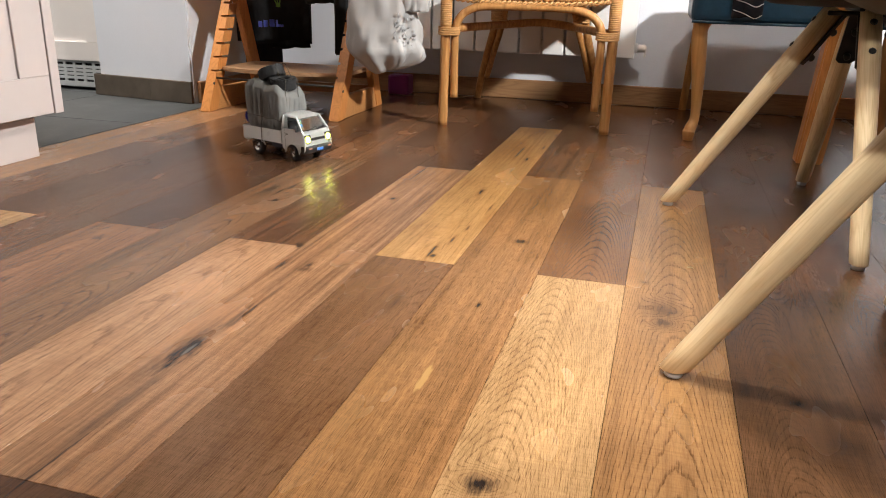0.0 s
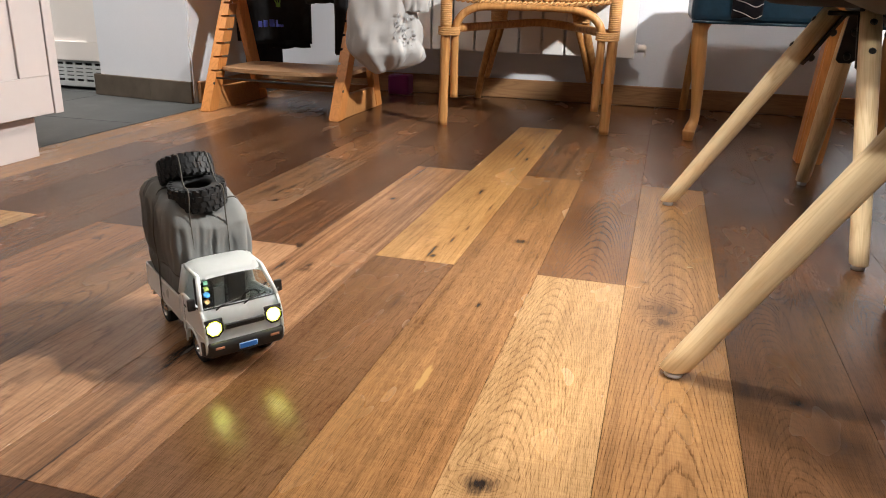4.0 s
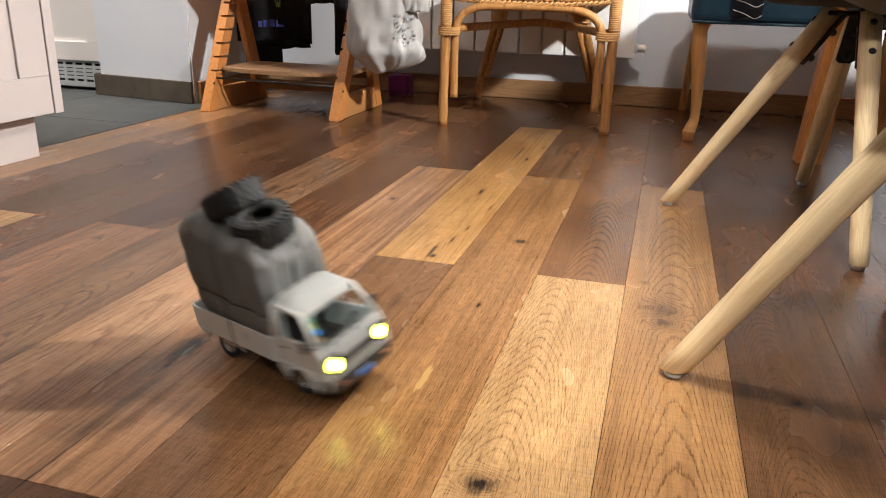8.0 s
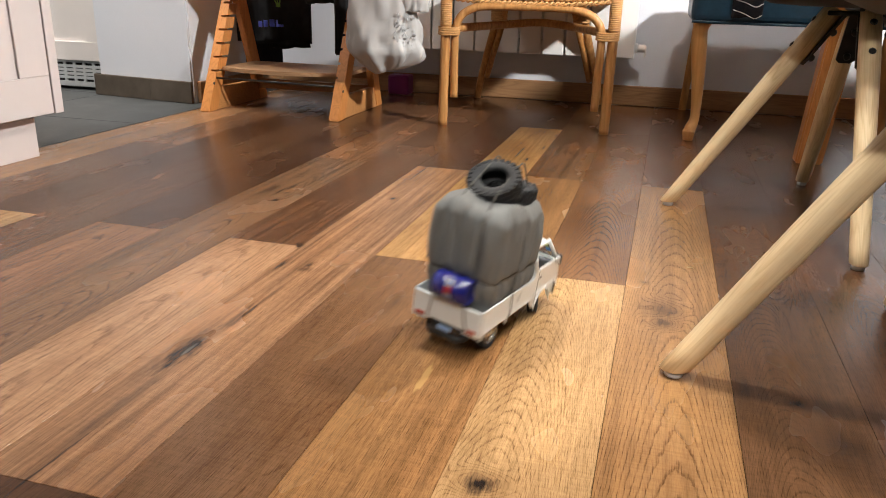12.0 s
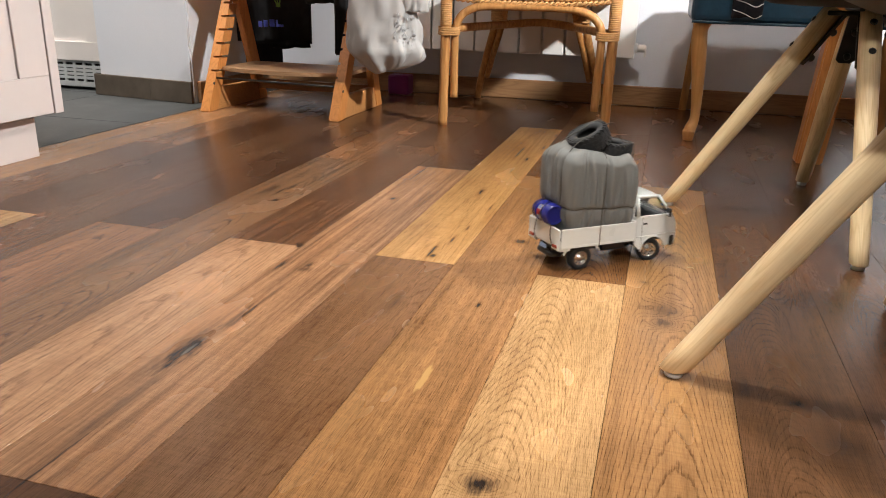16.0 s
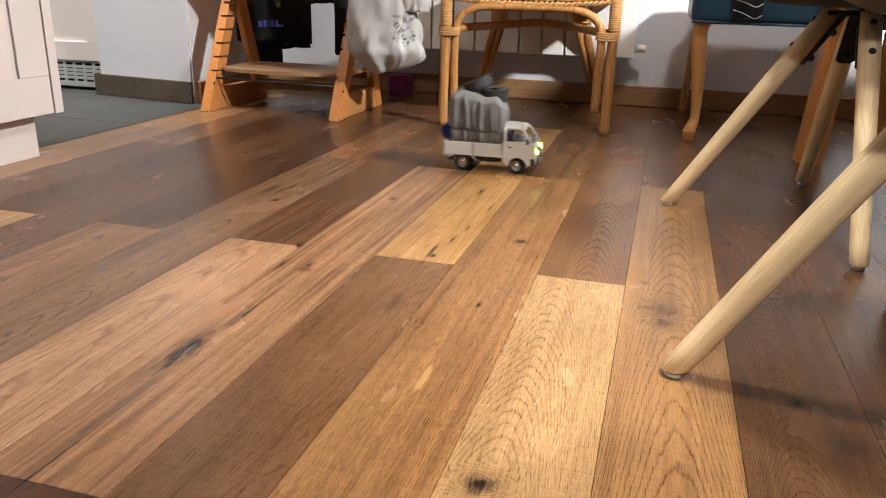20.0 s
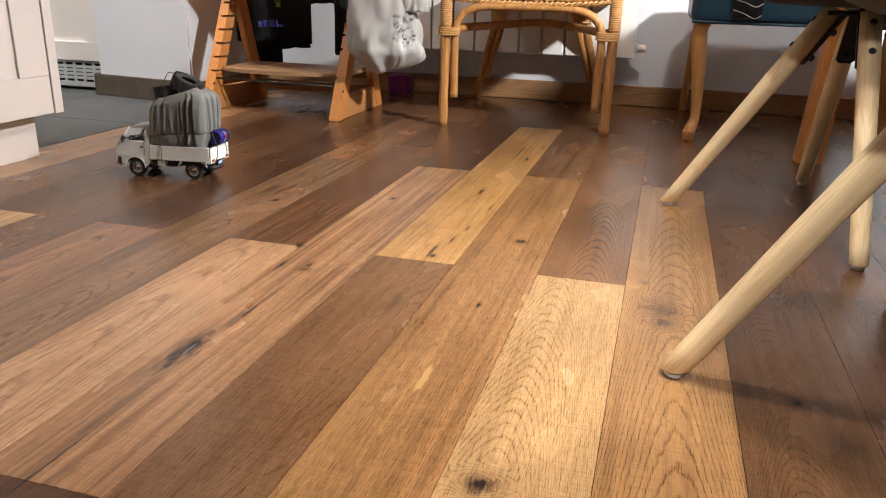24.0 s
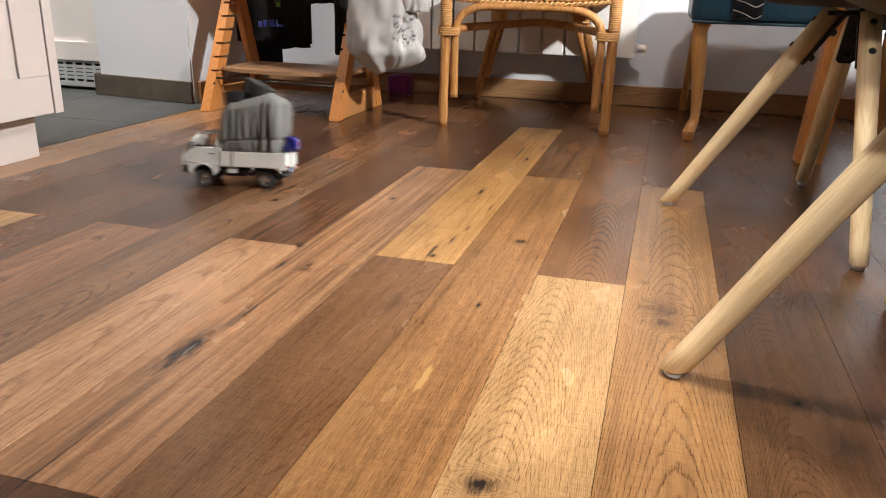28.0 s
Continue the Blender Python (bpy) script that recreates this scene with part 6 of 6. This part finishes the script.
# ---- motions: seconds, x, y, heading, lean ----
DRIVE = [
    (0, -0.842, 1.640, -20, 0.8), (0.1, -0.811, 1.613, -29, 0.9), (0.2, -0.783, 1.576, -39, 0.9), (0.3, -0.758, 1.530, -47, 0.7),
    (0.4, -0.734, 1.479, -54, 0.5), (0.5, -0.711, 1.426, -58, 0.3), (0.6, -0.688, 1.375, -59, 0.2), (0.7, -0.663, 1.324, -60, 0.2),
    (0.8, -0.635, 1.270, -61, 0.3), (0.9, -0.604, 1.210, -61, 0.4), (1, -0.568, 1.140, -61, 0.4), (1.1, -0.527, 1.060, -61, 0.4),
    (1.2, -0.482, 0.970, -60, 0.3), (1.3, -0.433, 0.877, -60, 0.1), (1.4, -0.383, 0.784, -60, 0.1), (1.5, -0.334, 0.695, -60, 0.1),
    (1.6, -0.289, 0.614, -60, 0.3), (1.7, -0.250, 0.547, -59, 0.6), (1.8, -0.220, 0.496, -57, 1.2), (1.9, -0.202, 0.464, -55, 2.0),
    (2, -0.195, 0.451, -54, 2.8), (2.1, -0.202, 0.456, -52, 3.6), (2.2, -0.223, 0.477, -51, 4.2), (2.3, -0.255, 0.510, -49, 4.6),
    (2.4, -0.295, 0.551, -48, 4.8), (2.5, -0.339, 0.594, -46, 4.7), (2.6, -0.381, 0.634, -45, 4.4), (2.7, -0.416, 0.667, -45, 3.9),
    (2.8, -0.442, 0.691, -43, 3.1), (2.9, -0.458, 0.707, -41, 2.3), (3, -0.467, 0.715, -39, 1.6), (3.1, -0.469, 0.718, -38, 1.3),
    (3.2, -0.468, 0.717, -39, 1.2), (3.3, -0.467, 0.715, -39, 1.3), (3.4, -0.466, 0.715, -39, 1.4), (3.5, -0.467, 0.716, -39, 1.5),
    (3.6, -0.468, 0.718, -39, 1.6), (3.7, -0.470, 0.721, -39, 1.7), (3.8, -0.471, 0.722, -39, 1.7), (3.9, -0.472, 0.721, -39, 1.7),
    (4, -0.471, 0.716, -39, 1.6), (4.1, -0.466, 0.708, -38, 1.5), (4.2, -0.457, 0.696, -37, 1.3), (4.3, -0.441, 0.685, -34, 1.1),
    (4.4, -0.415, 0.676, -29, 0.9), (4.5, -0.380, 0.674, -21, 0.7), (4.6, -0.337, 0.682, -9, 0.4), (4.7, -0.289, 0.702, 7, 0.2),
    (4.8, -0.244, 0.736, 25, -0.1), (4.9, -0.212, 0.783, 46, -0.3), (5, -0.200, 0.840, 70, -0.5), (5.1, -0.213, 0.900, 94, -0.7),
    (5.2, -0.251, 0.954, 118, -0.8), (5.3, -0.308, 0.989, 144, -0.8), (5.4, -0.374, 0.998, 170, -0.7), (5.5, -0.433, 0.978, 198, -0.6),
    (5.6, -0.471, 0.931, 227, -0.3), (5.7, -0.483, 0.869, 255, 0.1), (5.8, -0.469, 0.805, 280, 0.6), (5.9, -0.432, 0.752, 302, 1.4),
    (6, -0.382, 0.718, 322, 2.4), (6.1, -0.324, 0.705, 341, 3.6), (6.2, -0.267, 0.712, 359, 4.7), (6.3, -0.217, 0.737, 378, 5.0),
    (6.4, -0.177, 0.775, 397, 4.5), (6.5, -0.151, 0.823, 417, 3.4), (6.6, -0.141, 0.874, 436, 2.1), (6.7, -0.147, 0.924, 453, 1.1),
    (6.8, -0.168, 0.968, 468, 0.6), (6.9, -0.201, 1.004, 482, 1.0), (7, -0.242, 1.031, 495, 2.0), (7.1, -0.290, 1.048, 509, 3.1),
    (7.2, -0.342, 1.053, 523, 4.1), (7.3, -0.395, 1.044, 537, 4.7), (7.4, -0.443, 1.016, 553, 5.2), (7.5, -0.481, 0.969, 572, 5.9),
    (7.6, -0.501, 0.905, 594, 7.4), (7.7, -0.497, 0.833, 617, 9.5), (7.8, -0.466, 0.763, 643, 11.8), (7.9, -0.413, 0.708, 670, 12.0),
    (8, -0.350, 0.678, 698, 12.0), (8.1, -0.288, 0.676, 726, 11.1), (8.2, -0.237, 0.697, 750, 7.6), (8.3, -0.200, 0.730, 768, 4.4),
    (8.4, -0.177, 0.768, 780, 2.1), (8.5, -0.165, 0.806, 787, 1.0), (8.6, -0.164, 0.847, 794, 0.8), (8.7, -0.171, 0.892, 803, 1.2),
    (8.8, -0.190, 0.941, 816, 1.9), (8.9, -0.222, 0.991, 832, 2.5), (9, -0.268, 1.033, 850, 2.8), (9.1, -0.326, 1.060, 868, 2.6),
    (9.2, -0.388, 1.068, 885, 1.9), (9.3, -0.448, 1.054, 902, 1.1), (9.4, -0.498, 1.018, 920, 0.4), (9.5, -0.534, 0.965, 939, -0.1),
    (9.6, -0.553, 0.901, 960, 0.0), (9.7, -0.553, 0.832, 979, 0.7), (9.8, -0.532, 0.766, 999, 2.0), (9.9, -0.491, 0.713, 1019, 3.5),
    (10, -0.434, 0.678, 1041, 5.0), (10.1, -0.366, 0.667, 1065, 6.1), (10.2, -0.297, 0.682, 1091, 6.3), (10.3, -0.236, 0.718, 1115, 5.8),
    (10.4, -0.194, 0.771, 1137, 4.8), (10.5, -0.176, 0.835, 1156, 4.0), (10.6, -0.186, 0.902, 1172, 3.7), (10.7, -0.224, 0.965, 1189, 4.1),
    (10.8, -0.283, 1.013, 1210, 5.1), (10.9, -0.354, 1.037, 1234, 6.2), (11, -0.425, 1.029, 1261, 6.9), (11.1, -0.482, 0.988, 1288, 6.6),
    (11.2, -0.515, 0.922, 1314, 5.6), (11.3, -0.519, 0.846, 1339, 4.4), (11.4, -0.493, 0.775, 1365, 3.5), (11.5, -0.441, 0.723, 1390, 3.3),
    (11.6, -0.375, 0.697, 1417, 3.8), (11.7, -0.303, 0.701, 1444, 4.6), (11.8, -0.240, 0.733, 1470, 5.8), (11.9, -0.194, 0.786, 1493, 7.0),
    (12, -0.176, 0.852, 1514, 7.6), (12.1, -0.189, 0.920, 1535, 7.2), (12.2, -0.232, 0.979, 1557, 6.1), (12.3, -0.297, 1.021, 1581, 4.8),
    (12.4, -0.370, 1.037, 1605, 3.6), (12.5, -0.437, 1.025, 1629, 2.8), (12.6, -0.486, 0.987, 1653, 2.4), (12.7, -0.511, 0.932, 1678, 2.3),
    (12.8, -0.508, 0.870, 1704, 2.6), (12.9, -0.480, 0.812, 1730, 3.2), (13, -0.431, 0.768, 1756, 5.0), (13.1, -0.368, 0.746, 1782, 5.0),
    (13.2, -0.303, 0.748, 1808, 5.0), (13.3, -0.247, 0.771, 1834, 5.0), (13.4, -0.209, 0.812, 1860, 5.0), (13.5, -0.196, 0.863, 1886, 5.0),
    (13.6, -0.211, 0.914, 1913, 5.0), (13.7, -0.248, 0.957, 1939, 5.0), (13.8, -0.298, 0.983, 1965, 5.0), (13.9, -0.351, 0.986, 1990, 5.0),
    (14, -0.394, 0.963, 2015, 5.0), (14.1, -0.420, 0.917, 2040, 5.0), (14.2, -0.425, 0.857, 2065, 5.0), (14.3, -0.407, 0.798, 2091, 5.0),
    (14.4, -0.373, 0.752, 2118, 5.0), (14.5, -0.326, 0.731, 2146, 7.3), (14.6, -0.277, 0.740, 2175, 5.5), (14.7, -0.235, 0.774, 2201, 3.9),
    (14.8, -0.206, 0.824, 2223, 2.6), (14.9, -0.194, 0.877, 2239, 1.9), (15, -0.192, 0.923, 2248, 1.6), (15.1, -0.193, 0.957, 2251, 1.3),
    (15.2, -0.193, 0.978, 2251, 1.0), (15.3, -0.191, 0.992, 2249, 0.8), (15.4, -0.185, 1.003, 2246, 0.5), (15.5, -0.176, 1.016, 2242, 0.4),
    (15.6, -0.162, 1.036, 2237, 0.4), (15.7, -0.142, 1.063, 2229, 0.5), (15.8, -0.116, 1.093, 2219, 0.5), (15.9, -0.088, 1.122, 2208, 0.2),
    (16, -0.062, 1.146, 2199, -0.5), (16.1, -0.042, 1.163, 2193, -1.5), (16.2, -0.023, 1.175, 2191, -2.8), (16.3, -0.002, 1.185, 2189, -3.9),
    (16.4, 0.025, 1.195, 2188, -4.3), (16.5, 0.059, 1.208, 2188, -3.7), (16.6, 0.095, 1.225, 2191, -2.0), (16.7, 0.130, 1.250, 2198, 0.3),
    (16.8, 0.160, 1.283, 2207, 2.8), (16.9, 0.183, 1.325, 2215, 4.7), (17, 0.197, 1.371, 2222, 5.5), (17.1, 0.204, 1.417, 2230, 5.1),
    (17.2, 0.205, 1.460, 2238, 4.0), (17.3, 0.199, 1.497, 2248, 2.6), (17.4, 0.189, 1.527, 2257, 1.6), (17.5, 0.175, 1.549, 2267, 1.3),
    (17.6, 0.158, 1.565, 2277, 1.6), (17.7, 0.136, 1.574, 2286, 1.9), (17.8, 0.108, 1.579, 2297, 2.0), (17.9, 0.072, 1.582, 2311, 1.8),
    (18, 0.028, 1.578, 2328, 1.5), (18.1, -0.019, 1.563, 2346, 1.1), (18.2, -0.065, 1.533, 2365, 0.7), (18.3, -0.106, 1.487, 2383, 0.4),
    (18.4, -0.142, 1.431, 2397, -0.0), (18.5, -0.176, 1.373, 2402, -0.5), (18.6, -0.213, 1.322, 2399, -0.9), (18.7, -0.255, 1.284, 2388, -1.1),
    (18.8, -0.302, 1.260, 2374, -1.0), (18.9, -0.354, 1.249, 2359, -0.7), (19, -0.406, 1.249, 2345, -0.2), (19.1, -0.455, 1.260, 2330, 0.1),
    (19.2, -0.497, 1.284, 2313, -0.1), (19.3, -0.531, 1.323, 2293, -0.9), (19.4, -0.554, 1.379, 2274, -1.9), (19.5, -0.564, 1.448, 2256, -2.8),
    (19.6, -0.556, 1.522, 2238, -3.0), (19.7, -0.528, 1.589, 2221, -2.4), (19.8, -0.481, 1.642, 2202, -1.2), (19.9, -0.419, 1.674, 2181, 0.2),
    (20, -0.351, 1.681, 2162, 1.4), (20.1, -0.283, 1.662, 2144, 2.3), (20.2, -0.225, 1.619, 2128, 2.8), (20.3, -0.184, 1.560, 2111, 3.0),
    (20.4, -0.161, 1.492, 2094, 3.2), (20.5, -0.156, 1.424, 2079, 3.4), (20.6, -0.163, 1.361, 2069, 3.6), (20.7, -0.173, 1.305, 2067, 3.7),
    (20.8, -0.176, 1.257, 2072, 3.9), (20.9, -0.170, 1.215, 2080, 4.2), (21, -0.151, 1.178, 2088, 4.5), (21.1, -0.123, 1.148, 2098, 4.6),
    (21.2, -0.085, 1.129, 2111, 4.5), (21.3, -0.035, 1.125, 2132, 4.1), (21.4, 0.026, 1.139, 2164, 3.3), (21.5, -0.071, 1.147, 2170, 0.7),
    (21.6, -0.021, 1.161, 2185, 0.7), (21.7, 0.016, 1.184, 2200, 0.8), (21.8, 0.041, 1.214, 2215, 0.9), (21.9, 0.054, 1.252, 2230, 1.0),
    (22, 0.055, 1.296, 2245, 1.2), (22.1, 0.043, 1.343, 2259, 1.4), (22.2, 0.018, 1.393, 2274, 1.7), (22.3, -0.019, 1.440, 2289, 2.0),
    (22.4, -0.068, 1.482, 2303, 2.4), (22.5, -0.130, 1.515, 2316, 2.8), (22.6, -0.202, 1.538, 2329, 3.1), (22.7, -0.283, 1.550, 2338, 3.5),
    (22.8, -0.370, 1.550, 2345, 3.9), (22.9, -0.459, 1.540, 2347, 4.3), (23, -0.548, 1.522, 2344, 4.7), (23.1, -0.633, 1.498, 2339, 5.0),
    (23.2, -0.712, 1.472, 2331, 5.2), (23.3, -0.782, 1.446, 2325, 5.3), (23.4, -0.841, 1.424, 2323, 5.3), (23.5, -0.890, 1.406, 2326, 5.2),
    (23.6, -0.926, 1.395, 2333, 4.9), (23.7, -0.951, 1.387, 2340, 4.4), (23.8, -0.967, 1.383, 2346, 3.6), (23.9, -0.975, 1.380, 2348, 2.7),
    (24, -0.976, 1.377, 2347, 1.8), (24.1, -0.972, 1.375, 2346, 0.8), (24.2, -0.964, 1.373, 2345, -0.2), (24.3, -0.951, 1.374, 2346, -1.3),
    (24.4, -0.932, 1.378, 2350, -2.3), (24.5, -0.907, 1.384, 2357, -3.3), (24.6, -0.875, 1.394, 2367, -3.7), (24.7, -0.836, 1.405, 2378, -3.4),
    (24.8, -0.793, 1.419, 2390, -2.4), (24.9, -0.751, 1.437, 2402, -1.0), (25, -0.715, 1.463, 2415, 0.5), (25.1, -0.690, 1.498, 2427, 1.6),
    (25.2, -0.677, 1.533, 2439, 2.3), (25.3, -0.670, 1.559, 2446, 2.6), (25.4, -0.663, 1.568, 2450, 2.6), (25.5, -0.648, 1.556, 2451, 2.4),
    (25.6, -0.619, 1.522, 2453, 1.9), (25.7, -0.573, 1.465, 2462, 0.8), (25.8, -0.510, 1.387, 2477, -0.8), (25.9, -0.070, 1.054, 2420, 3.7),
    (26, -0.062, 0.999, 2423, 2.7), (26.1, -0.068, 0.946, 2422, 1.9), (26.2, -0.089, 0.897, 2415, 1.4), (26.3, -0.124, 0.852, 2404, 1.1),
    (26.4, -0.171, 0.816, 2389, 1.1), (26.5, -0.229, 0.792, 2372, 1.4), (26.6, -0.293, 0.787, 2354, 1.7), (26.7, -0.360, 0.801, 2335, 1.7),
    (26.8, -0.421, 0.834, 2315, 1.2), (26.9, -0.469, 0.884, 2295, 0.3), (27, -0.499, 0.942, 2276, -0.5), (27.1, -0.509, 1.000, 2258, -0.8),
    (27.2, -0.506, 1.053, 2246, -0.5), (27.3, -0.498, 1.099, 2240, 0.4), (27.4, -0.494, 1.143, 2242, 1.5), (27.5, -0.502, 1.189, 2250, 2.8),
    (27.6, -0.526, 1.238, 2263, 4.0), (27.7, -0.569, 1.287, 2281, 5.0), (27.8, -0.631, 1.326, 2302, 6.2), (27.9, -0.709, 1.349, 2326, 7.4),
    (28, -0.804, 1.353, 2352, 8.9),
]


def motions():
    walk(TRUCK["truck"], [(t, pose(x, y, 0.0, 0, 0, a)) for t, x, y, a, lean in DRIVE])
    pivot = Matrix.Translation((0, 0, 0.020))
    for ob, rest in TRUCK["leaning"]:
        walk(ob, [(t, pivot @ pose(0, 0, 0, lean, 0, 0) @ pivot.inverted() @ rest) for t, x, y, a, lean in DRIVE])
    # wheels roll by the way covered, and the front pair steers into the turn
    for ob, axle, s in TRUCK["wheels"]:
        rows, roll = [], 0.0
        for (t0, x0, y0, a0, _), (t1, x1, y1, a1, _) in zip(DRIVE, DRIVE[1:]):
            way = (x1 - x0) * math.cos(radians(a0)) + (y1 - y0) * math.sin(radians(a0))
            turn = radians(a1 - a0)
            steer = 0.0
            if axle > 0 and abs(way) > 0.006:
                steer = max(-26.0, min(26.0, math.degrees(math.atan(turn * (AXLE_F - AXLE_R) / way))))
            n = 3
            for k in range(n):
                rows.append((t0 + (t1 - t0) * k / n, roll + max(-80.0, min(80.0, math.degrees(way / RADIUS) / n)) * k, steer))
            roll += max(-80.0, min(80.0, math.degrees(way / RADIUS) / n)) * n
        rows.append((28.0, roll, rows[-1][2]))
        # ease the steering
        eased = [sum(r[2] for r in rows[max(0, i - 4):i + 5]) / len(rows[max(0, i - 4):i + 5]) for i in range(len(rows))]
        place = Matrix.Translation((axle, s * 0.0319, RADIUS))
        walk(ob, [(t, place @ pose(0, 0, 0, 0, 0, e) @ pose(0, 0, 0, 0, a, 0)) for (t, a, _), e in zip(rows, eased)])


motions()
